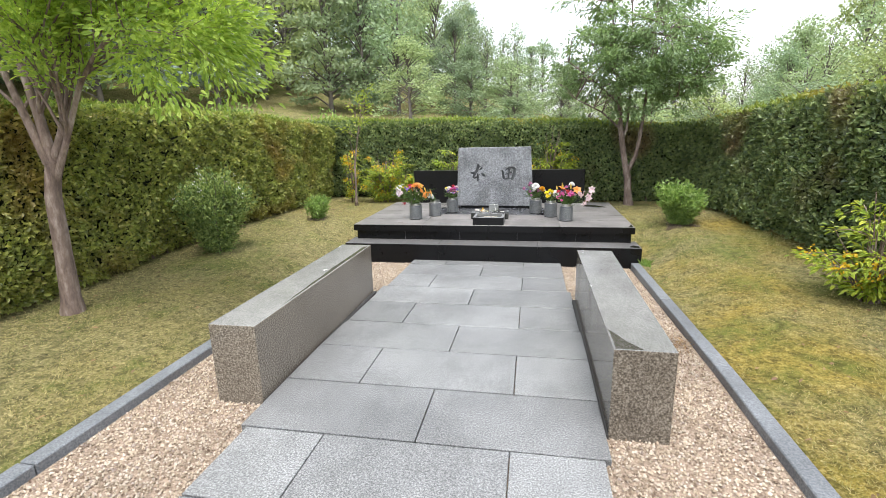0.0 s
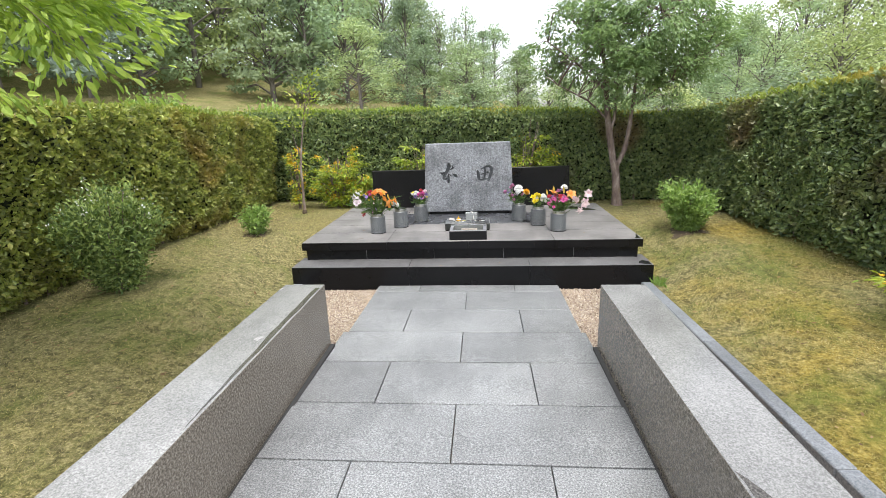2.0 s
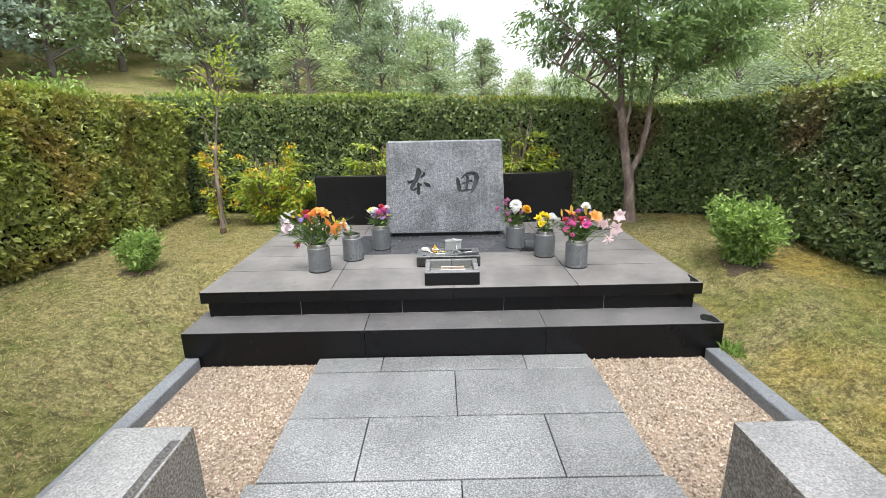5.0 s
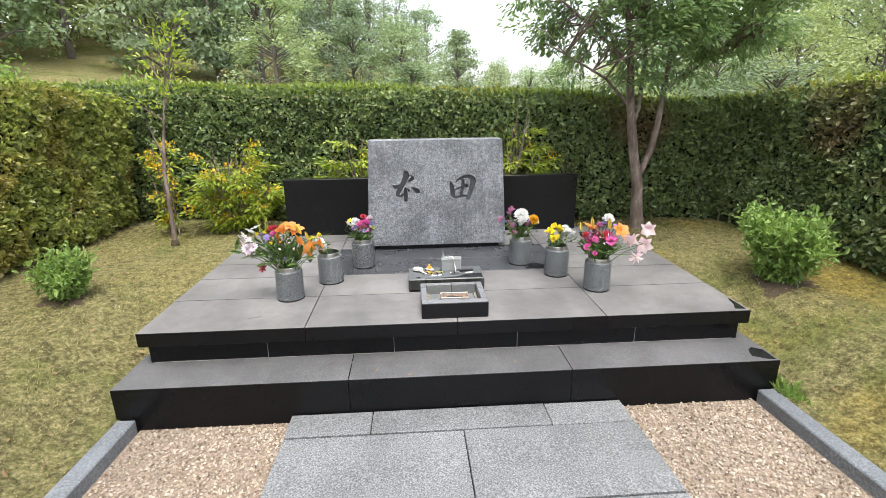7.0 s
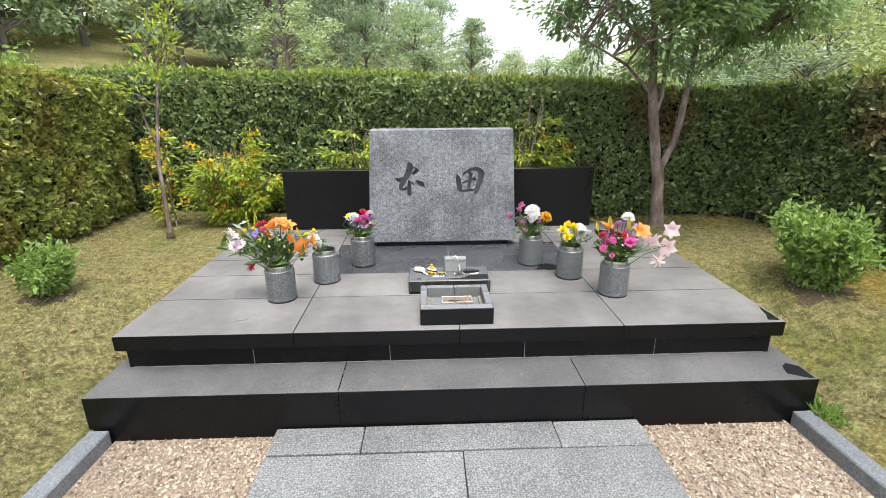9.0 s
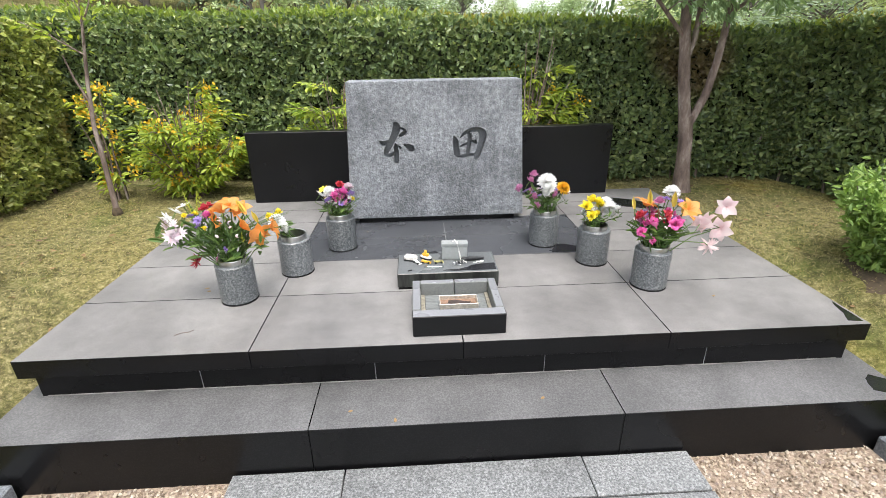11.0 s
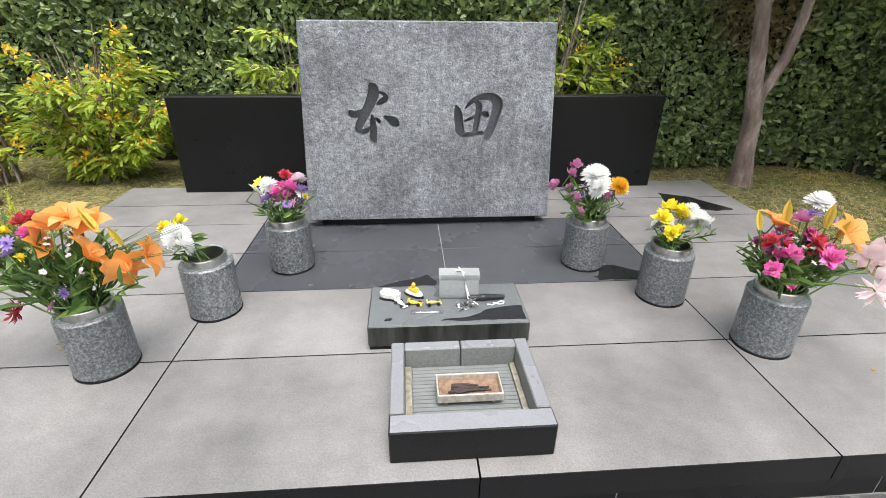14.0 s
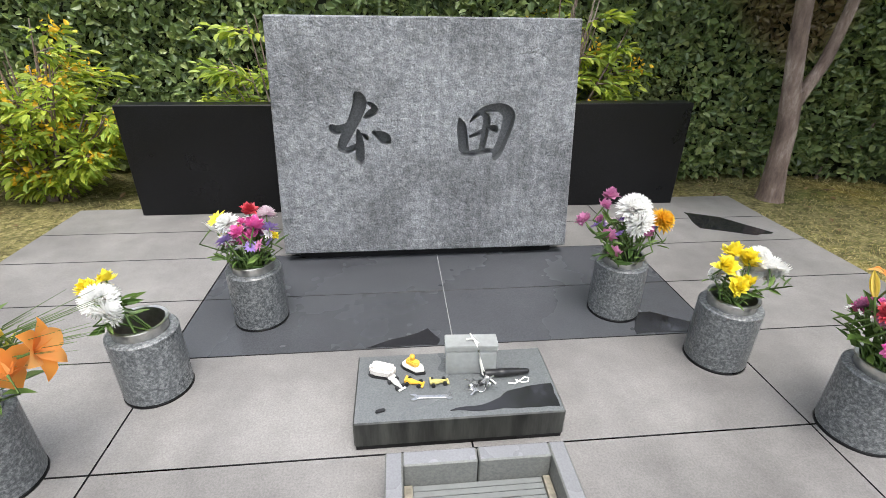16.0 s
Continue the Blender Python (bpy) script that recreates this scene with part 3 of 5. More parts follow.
M_RIM = granite("grey satin granite", (0.175, 0.177, 0.187), (0.195, 0.197, 0.207), (0.215, 0.217, 0.227), 240, 0.25, 0.05, 0.15, 0.01)
M_INNER = granite("weathered inner granite", (0.13, 0.135, 0.13), (0.165, 0.17, 0.16), (0.2, 0.205, 0.19), 160, 0.6, 0.1, 0.4, 0.05)
boxpart("front_rim", -0.177, 0.198, 7.22, 7.275, DECK_Z, 0.401, top=M_RIM)
boxpart("side_rim", -0.177, -0.142, 7.279, 7.54, DECK_Z, 0.401, top=M_RIM, mat=M_INNER)
boxpart("side_rim", 0.163, 0.198, 7.279, 7.54, DECK_Z, 0.401, top=M_RIM, mat=M_INNER)
boxpart("back_rim", -0.1415, 0.0095, 7.505, 7.54, DECK_Z, 0.401, top=M_RIM, mat=M_INNER)
boxpart("back_rim", 0.0125, 0.1625, 7.505, 7.54, DECK_Z, 0.401, top=M_RIM, mat=M_INNER)
boxpart("floor_plate", -0.141, 0.162, 7.276, 7.504, DECK_Z, 0.336, mat=M_INNER, bevel=0)
M_RIB = plain("grey ribbed grille", (0.16, 0.17, 0.165), 0.6)
for i in range(16):
    y = 7.286 + i * 0.0137
    boxpart("rib", -0.122, 0.145, y, y + 0.0121, 0.336, 0.341, mat=M_RIB, bevel=0.001)
M_TAN = plain("weathered mortar", (0.26, 0.235, 0.18), 0.8, 0.0, 0.5, 60)
boxpart("ledge", -0.141, -0.1235, 7.28, 7.502, 0.336, 0.347, mat=M_TAN, bevel=0.001)
boxpart("ledge", 0.1465, 0.1615, 7.28, 7.502, 0.336, 0.347, mat=M_TAN, bevel=0.001)

# ---- incense tray with burnt ends ----
tray = tagged(empty("incense_tray", 0.02, 7.39, 0.343), "small pale metal incense tray on feet, with burnt sticks", "tray")
M_TRAY = plain("pale tarnished metal", (0.66, 0.6, 0.52), 0.35, 0.6, 0.35, 70)
for q in ((-0.082, 0.082, -0.04, -0.036), (-0.082, 0.082, 0.036, 0.04), (-0.082, -0.078, -0.0358, 0.0358), (0.078, 0.082, -0.0358, 0.0358)):
    part("tray_side", block(*q, 0.012, 0.036, 0.001), M_TRAY, tray)
part("tray_floor", block(-0.0778, 0.0778, -0.0358, 0.0358, 0.012, 0.017, 0), plain("rusty ash", (0.24, 0.15, 0.1), 0.9, 0, 0.5, 90), tray)
for fx in (-0.06, 0.06):
    for fy in (-0.028, 0.028):
        bm = lathe([(0, 0), (0.004, 0), (0.003, 0.012), (0, 0.012)], 8)
        ob = part("tray_foot", bm, M_TRAY, tray)
        ob.location = (fx, fy, 0)
M_CHAR = plain("charred incense", (0.05, 0.035, 0.03), 0.9, 0, 0.5, 120)
rs = random.Random(4)
for i in range(9):
    t = Tubes(6)
    y0, y1 = rs.uniform(-0.02, 0.015), rs.uniform(-0.012, 0.012)
    x0, x1 = rs.uniform(-0.06, -0.03), rs.uniform(0.01, 0.06)
    t.add([(x0, y0, 0.022), ((x0 + x1) / 2, (y0 + y1) / 2, 0.024), (x1, y1, 0.021)], [0.003, 0.0032, 0.0015])
    child("incense_stick", t.mesh("incense_stick", M_CHAR), tray)

# ---- vases ----
def vase(x, y, r=0.082, h=0.185):
    v = tagged(empty("flower_vase", x, y, DECK_Z), "speckled grey granite cylinder vase with a steel liner", "vase", "vases on the platform")
    part("foot_ring", lathe([(0, 0), (r + 0.002, 0), (r + 0.001, 0.006), (r * 0.97, 0.008), (0, 0.008)], 40), M_BLACK, v, "", True)
    body = lathe([(0, 0.008), (r, 0.008), (r, h - 0.004), (r - 0.004, h), (0.062, h), (0.062, h - 0.1), (0, h - 0.1)], 48)
    ob = part("body", body, M_VASE, v)
    ob.data.polygons.foreach_set("use_smooth", np.full(len(ob.data.polygons), True))
    ob.data.set_sharp_from_angle(angle=radians(30))
    rim = lathe([(0.056, h - 0.09), (0.058, h + 0.026), (0.066, h + 0.027), (0.067, h + 0.024), (0.0615, h + 0.022), (0.0615, h - 0.003), (0.0615, h - 0.09)], 40)
    ob = part("liner", rim, M_STEEL, v, "brushed steel liner rim", True)
    ob.data.set_sharp_from_angle(angle=radians(30))
    part("water", lathe([(0, h - 0.08), (0.055, h - 0.08)], 24), plain("dim water", (0.03, 0.028, 0.022), 0.45), v)
    return v


VASES = {"l1": (-0.985, 7.612), "l2": (-0.778, 7.885), "l3": (-0.585, 8.19), "r1": (0.955, 7.59), "r2": (0.777, 7.88), "r3": (0.582, 8.148)}
for q in VASES.values():
    vase(*q)

# ---- hedges ----
def hedge(name, label, x0, x1, y0, y1, ztop, open_faces, dens, seed, leaf=(0.042, 0.072), skin=None, bow=None):
    """A clipped hedge: a core coloured as inner shade, a skin of leaves and paler shoots on top."""
    g = np.random.default_rng(seed)
    h = tagged(empty(name, (x0 + x1) / 2, (y0 + y1) / 2, 0), label, "hedge", kind="structure")
    inv = h.matrix_basis.inverted()
    zb = 0.03

    def bent(q):
        """The run of the hedge is not quite square to the path."""
        q = np.array(q, float)
        if bow:
            dx, dy = bow(q[:, 0], q[:, 1])
            q[:, 0], q[:, 1] = q[:, 0] + dx, q[:, 1] + dy
        return q

    # Added solid filling, coloured as shade so that gaps between leaves read dark.
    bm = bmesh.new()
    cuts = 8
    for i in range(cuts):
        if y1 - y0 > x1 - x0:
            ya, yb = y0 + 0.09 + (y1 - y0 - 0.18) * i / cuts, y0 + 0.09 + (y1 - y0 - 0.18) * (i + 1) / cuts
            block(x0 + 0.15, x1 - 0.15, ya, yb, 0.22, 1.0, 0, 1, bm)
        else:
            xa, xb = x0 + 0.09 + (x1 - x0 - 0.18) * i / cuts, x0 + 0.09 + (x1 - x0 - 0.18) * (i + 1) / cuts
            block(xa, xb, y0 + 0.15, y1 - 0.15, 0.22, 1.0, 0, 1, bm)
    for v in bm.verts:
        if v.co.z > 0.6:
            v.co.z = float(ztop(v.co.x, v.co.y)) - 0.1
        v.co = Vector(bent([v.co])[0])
    ob = part("hedge_core", bm, M_HEDGESHADE, h)
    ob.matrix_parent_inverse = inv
    P, N = [], []
    zmean = float(ztop((x0 + x1) / 2, (y0 + y1) / 2))
    for face in open_faces:
        if face in "we":
            n = int(dens * (y1 - y0) * zmean)
            yy = g.uniform(y0, y1, n)
            xx = np.full(n, x0 if face == "w" else x1)
        else:
            n = int(dens * (x1 - x0) * zmean)
            xx = g.uniform(x0, x1, n)
            yy = np.full(n, y0 if face == "s" else y1)
        nn = np.zeros((n, 3))
        nn[:, 0 if face in "we" else 1] = 1 if face in "en" else -1
        zt = ztop(xx, yy)
        gz = lawn_z(xx, yy)
        u = g.uniform(0, 1, n)
        zz = gz + zb + u * (zt - gz - zb)
        wob = 0.04 * np.sin(xx * 2.1 + yy * 1.7 + zz * 2.3) + 0.03 * np.sin(yy * 5.3 + xx * 4.1 - zz * 4.7) + 0.032 * np.sin(yy * 17.3 + xx * 16.1 + 2 * np.sin(zz * 5)) * np.sin(zz * 19.7 + 2 * np.sin(yy * 4 + xx * 4)) + g.normal(0, 0.022, n)
        curl = np.clip((u - 0.9) / 0.1, 0, 1)
        pos = np.column_stack([xx, yy, zz]) + nn * (wob - 0.07 * curl ** 2 - 0.06 * np.clip((0.12 - u) / 0.12, 0, 1))[:, None]
        P.append(pos)
        N.append(nn + np.array([0, 0, 0.35]))
    P, N = bent(np.concatenate(P)), np.concatenate(N)
    n = len(P)
    along = 0.9 * unit(g, n) + np.array([0, 0, 0.05]) + 0.5 * N
    L = g.uniform(*leaf, n)
    ob = child("leaf_skin", leaf_mesh("leaf_skin", P, along, N + 0.9 * unit(g, n), L, L * g.uniform(0.52, 0.74, n), skin or M_HEDGE), h)
    ob.matrix_parent_inverse = inv
    n = int(dens * 0.42 * (x1 - x0) * (y1 - y0))
    xx, yy = g.uniform(x0, x1, n), g.uniform(y0, y1, n)
    zz = ztop(xx, yy) + g.normal(-0.02, 0.025, n) + 0.02 * np.sin(xx * 3 + yy * 2.2)
    al = unit(g, n) * 0.8 + np.array([0, 0, 0.7])
    L = g.uniform(leaf[0], leaf[1] * 1.15, n)
    ob = child("shoot_layer", leaf_mesh("shoot_layer", bent(np.column_stack([xx, yy, zz])), al, np.array([0, 0, 1]) + 0.8 * unit(g, n), L, L * 0.45, M_HEDGETOP, simple=True), h, "pale fresh shoots along the top")
    ob.matrix_parent_inverse = inv
    stems = Tubes(5)
    run = (y1 - y0) if open_faces[0] in "we" else (x1 - x0)
    for i in range(int(run / 0.22)):
        s = (i + g.uniform(0.2, 0.8)) * 0.22
        if open_faces[0] in "we":
            bx, by = (x1 - 0.1 if "e" in open_faces else x0 + 0.1), y0 + s
        else:
            bx, by = x0 + s, y0 + 0.1
        bx, by, _ = bent([(bx, by, 0.0)])[0]
        gz = float(lawn_z(bx, by))
        stems.add([(bx, by, gz - 0.03), (bx + g.normal(0, 0.03), by + g.normal(0, 0.03), gz + 0.4)], [0.014, 0.008])
    ob = child("undergrowth", stems.mesh("undergrowth", M_BARK), h)
    ob.matrix_parent_inverse = inv
    return h


hedge("hedge_left", "tall clipped evergreen hedge, yellow-green and bronze leaves", -4.5, -3.42, 0.6, 9.98, lambda x, y: 1.73 - 0.06 * np.clip(np.asarray(y, float) - 7.6, 0, 9), "es", 3900, 11, leaf=(0.034, 0.06), skin=M_HEDGEOLD,
      bow=lambda x, y: (-0.2 + 0.09 * (y - 4.5), 0 * y))
hedge("hedge_back", "tall clipped evergreen hedge, dark green leaves", -5.2, 4.4, 10.12, 11.2, lambda x, y: 1.68 - 0.022 * (np.asarray(x, float) + 3.2) - 0.008 * np.clip(np.asarray(x, float) + 1.0, 0, 9) ** 2, "s", 3300, 12, leaf=(0.036, 0.062),
      bow=lambda x, y: (0 * x, -0.118 * np.clip(x + 2.6, 0, 9)))
hedge("hedge_right", "tall clipped evergreen hedge, dark green leaves with brown patches", 3.12, 4.3, 3.0, 9.8, lambda x, y: 1.72 - 0.085 * np.clip(np.asarray(y, float) - 6.8, 0, 9), "ws", 3700, 13, leaf=(0.034, 0.06),
      bow=lambda x, y: (0.24 - 0.1 * (y - 5.5) - 0.25 * np.clip((y - 9.0) / 0.8, 0, 1) ** 2, 0 * y))


# ---- trees ----
def grow(tubes, tips, g, start, d, length, radius, depth, spread, up, bend=0.25):
    """One limb and its branches; the ends of the last twigs go into tips."""
    n = 5
    pts, p, d = [np.array(start, float)], np.array(start, float), np.array(d, float)
    for i in range(n):
        d = d + g.normal(0, bend / n, 3) + np.array([0, 0, up / n])
        d /= np.linalg.norm(d)
        p = p + d * length / n
        pts.append(p.copy())
    end = radius * (0.55 if depth else 0.25)
    tubes.add(pts, np.linspace(radius, end, n + 1))
    if depth <= 1:
        tips.append((np.array(pts), d))
    if depth == 0:
        return
    for k in range(g.integers(2, 4) + (depth > 1)):
        at = pts[g.integers(2, n + 1)] if k else pts[-1]
        side = unit(g, 1)[0]
        side -= d * side.dot(d)
        nd = d + side * spread * g.uniform(0.6, 1.2)
        grow(tubes, tips, g, at, nd / np.linalg.norm(nd), length * g.uniform(0.6, 0.82), end * 0.85, depth - 1, spread, up, bend)


def dress(tips, g, per, size, mat, jitter, flat=0.5, simple=False, ratio=0.45):
    P, A, N = [], [], []
    for pts, d in tips:
        t = g.uniform(0.0, 1.25, per)
        seg = pts[0] + (pts[-1] - pts[0]) * t[:, None]
        off = unit(g, per) * jitter * g.uniform(0.2, 1.0, (per, 1)) * np.array([1, 1, 0.55])
        P.append(seg + off)
        A.append(off * 1.5 / jitter + d + np.array([0, 0, -0.25]) + 0.4 * unit(g, per))
        N.append(np.array([0, 0, 1]) * flat + unit(g, per) * (1 - flat))
    P, A, N = np.concatenate(P), np.concatenate(A), np.concatenate(N)
    L = g.uniform(*size, len(P))
    return leaf_mesh("crown", P, A, N, L, L * ratio, mat, 0.18, simple, 0.12)


def garden_tree(x, y, limbs, seed, mat, label, per, size, jitter, depth=3, spread=0.55, up=0.1):
    g = np.random.default_rng(seed)
    z = float(ground_z(x, y))
    t = tagged(empty("tree", x, y, z), label, "tree")
    tubes, tips = Tubes(10), []
    for pts, radii, ln, nd in limbs:
        tubes.add([(a, b, c - 0.04 if c == 0 else c) for a, b, c in pts], radii)
        e, q = np.array(pts[-1], float), np.array(pts[-1], float) - np.array(pts[-2], float)
        q /= np.linalg.norm(q)
        for k in range(nd):
            side = unit(g, 1)[0] * spread
            at = e if k < 2 else np.array(pts[-2], float)
            dd = q + side + np.array([0, 0, 0.1])
            grow(tubes, tips, g, at, dd / np.linalg.norm(dd), ln * g.uniform(0.75, 1.1), radii[-1] * 0.7, depth - 1, spread, up)
    child("trunk", tubes.mesh("trunk", M_BARK), t, "grey-brown trunk with forking limbs")
    child("crown", dress(tips, g, per, size, mat, jitter), t)
    return t


garden_tree(-3.18, 4.6, [
    ([(0, 0, 0), (0.01, 0.0, 0.12), (0.03, 0.0, 0.5), (0.05, 0.0, 0.95), (0.08, 0.03, 1.22)], [0.1, 0.072, 0.06, 0.056, 0.05], 0.01, 0),
    ([(0.08, 0.03, 1.2), (0.02, 0.05, 1.55), (0.0, 0.0, 2.0)], [0.045, 0.034, 0.024], 0.75, 5),
    ([(0.07, 0.03, 1.18), (0.2, 0.08, 1.5), (0.22, 0.1, 1.95)], [0.036, 0.028, 0.02], 0.8, 5),
    ([(0.06, 0.02, 1.02), (0.25, 0.03, 1.38), (0.42, 0.08, 1.8)], [0.03, 0.022, 0.018], 0.75, 5),
    ([(0.38, 0.08, 1.74), (0.68, 0.0, 1.98), (1.02, -0.1, 2.08)], [0.018, 0.013, 0.008], 0.5, 6),
    ([(0.07, 0.0, 1.2), (-0.06, 0.0, 1.6), (-0.26, 0.05, 2.05)], [0.033, 0.027, 0.02], 0.6, 5),
], 21, M_TREE, "slender garden tree with drooping fresh green leaves", 76, (0.036, 0.068), 0.2, 3, 0.7, 0.08)
def dome_tree(x, y, limbs, centre, radii, sprays, per, size, mat, seed, label):
    """A tree whose limbs feed leaf sprays that fill a dome with gaps."""
    g = np.random.default_rng(seed)
    t = tagged(empty("tree", x, y, float(ground_z(x, y))), label, "tree")
    tubes, tips, joints = Tubes(10), [], []
    for pts, rad in limbs:
        pts = [(a - 0.1 * c, b, c) for a, b, c in pts]
        tubes.add(pts, rad)
        for k in range(1, len(pts)):
            for u in (0.33, 0.66, 1.0):
                joints.append(np.array(pts[k - 1], float) * (1 - u) + np.array(pts[k], float) * u)
    joints = np.array([q for q in joints if q[2] > 0.95])
    knots = unit(g, 26) * g.uniform(0.55, 1.0, (26, 1))
    done = 0
    while done < sprays:
        q = knots[g.integers(0, 26)] + g.normal(0, 0.2, 3)
        if np.linalg.norm(q) > 1.08 or q[2] < -0.85 + 0.35 * np.linalg.norm(q[:2]) * (g.uniform() < 0.5):
            continue
        e = np.array(centre) + q * np.array(radii)
        gap = joints - e
        b = joints[np.argmin(np.linalg.norm(gap, axis=1) + 0.8 * np.clip(gap[:, 2], 0, 9))]
        m = b + (e - b) * 0.5 + np.array([0, 0, 0.06]) + g.normal(0, 0.04, 3)
        ln = np.linalg.norm(e - b)
        tubes.add([b, m, e], [0.004 + 0.007 * min(ln, 1), 0.003 + 0.004 * min(ln, 1), 0.0015])
        d = (e - m) / (np.linalg.norm(e - m) + 1e-6)
        tips.append((np.array([e - d * 0.16, e + d * 0.06]), d))
        done += 1
    child("trunk", tubes.mesh("trunk", M_BARK), t, "grey-brown trunk with forking limbs")
    child("crown", dress(tips, g, per, size, mat, 0.15, 0.6), t)
    return t


dome_tree(2.0, 9.24, [
    ([(0, 0, -0.04), (0.0, 0.0, 0.04), (0.0, 0.0, 0.2), (0.005, 0.0, 0.42), (-0.01, 0.0, 0.6)], [0.088, 0.07, 0.055, 0.052, 0.05]),
    ([(-0.01, 0, 0.5), (-0.045, 0.0, 0.85), (-0.07, 0.0, 1.2), (-0.06, 0.02, 1.7), (-0.12, 0.0, 2.3), (-0.1, 0.0, 2.9)], [0.046, 0.042, 0.037, 0.027, 0.018, 0.01]),
    ([(0.0, 0, 0.5), (0.05, 0.0, 0.6), (0.13, 0.0, 0.75), (0.19, 0.0, 0.98), (0.28, 0.03, 1.4), (0.36, 0.03, 1.9), (0.44, 0.0, 2.4), (0.5, 0.0, 2.9)], [0.034, 0.033, 0.03, 0.027, 0.023, 0.019, 0.013, 0.008]),
    ([(-0.06, 0.0, 0.95), (0.02, 0.02, 1.15), (0.09, 0.05, 1.6), (0.16, 0.1, 2.2), (0.18, 0.1, 2.9)], [0.02, 0.02, 0.018, 0.013, 0.008]),
    ([(-0.07, 0.0, 1.15), (-0.33, -0.08, 1.4), (-0.7, -0.12, 1.6)], [0.016, 0.012, 0.006]),
    ([(-0.06, 0.0, 1.5), (-0.38, 0.1, 1.85), (-0.75, 0.12, 2.15)], [0.018, 0.014, 0.006]),
    ([(0.26, 0.03, 1.3), (0.6, -0.08, 1.55), (0.95, -0.12, 1.7)], [0.015, 0.012, 0.006]),
    ([(0.33, 0.03, 1.65), (0.7, 0.05, 2.0), (1.1, 0.05, 2.3)], [0.016, 0.013, 0.006]),
    ([(-0.08, 0.0, 1.9), (-0.3, 0.3, 2.3), (-0.4, 0.6, 2.6)], [0.014, 0.011, 0.006]),
    ([(0.36, 0.0, 1.9), (0.4, -0.35, 2.2), (0.5, -0.6, 2.4)], [0.014, 0.011, 0.006]),
], (-0.02, 0.0, 2.35), (1.2, 1.0, 1.25), 430, 62, (0.04, 0.07), M_TREEDARK, 23, "two-stemmed garden tree with a wide dark green crown")


def shrub(x, y, r, h, n, mat, label, seed, size=(0.03, 0.055), name="shrub", blossom=None, sink=0.35):
    """A loose mound of leaves on many thin stems."""
    g = np.random.default_rng(seed)
    z = float(ground_z(x, y))
    s = tagged(empty(name, x, y, z), label, "shrub")
    tubes = Tubes(5)
    ends = []
    for i in range(max(int(26 * r / 0.4), 10)):
        a, rr = g.uniform(0, 2 * np.pi), r * math.sqrt(g.uniform(0.05, 1)) * 0.85
        top = h * g.uniform(0.65, 1.0) * math.sqrt(max(1 - (rr / r) ** 2 * 0.7, 0.1))
        e = np.array([rr * math.cos(a), rr * math.sin(a), top])
        m = e * np.array([0.45, 0.45, 0.5])
        tubes.add([(0.08 * r * math.cos(a), 0.08 * r * math.sin(a), -0.02), m, e * 0.97], [0.008, 0.006, 0.003])
        ends.append(e)
    child("woody_base", tubes.mesh("woody_base", M_BARK), s)
    ends = np.array(ends)
    pick = ends[g.integers(0, len(ends), n)]
    q = pick * g.uniform(sink, 1.0, (n, 1)) + unit(g, n) * r * g.uniform(0.05, 0.34, (n, 1))
    q[:, 2] = np.maximum(q[:, 2], 0.02)
    al = unit(g, n) + q / r * 0.6
    L = g.uniform(*size, n)
    child("foliage", leaf_mesh("foliage", q, al, np.array([0, 0, 0.8]) + unit(g, n), L, L * 0.48, mat, 0.2, False, 0.12), s)
    if blossom:
        bmat, bn, bs = blossom
        q = ends[g.integers(0, len(ends), bn)] + unit(g, bn) * r * 0.2
        al = np.repeat(q, 6, 0)
        off = unit(g, bn * 6)
        L = g.uniform(bs * 0.6, bs, bn * 6)
        child("blossom", leaf_mesh("blossom", al + off * bs * 0.5, off, unit(g, bn * 6), L, L * 0.6, bmat, 0.2), s)
    return s


M_WHITEB = plain("small white blossom", (0.75, 0.74, 0.68), 0.6)
shrub(-2.96, 6.24, 0.42, 0.94, 15000, M_SHRUB, "rounded green shrub with a few small white flowers on the lawn", 31, (0.028, 0.05), blossom=(M_WHITEB, 30, 0.022), sink=0.12)
shrub(-2.5, 7.88, 0.22, 0.38, 2300, M_BRIGHT, "small low bright green shrub on the lawn", 32, (0.026, 0.052), sink=0.08)
shrub(2.34, 7.8, 0.34, 0.56, 8000, M_BRIGHT, "leafy bright green peony-like shrub on the lawn", 33, (0.03, 0.058), sink=0.05)


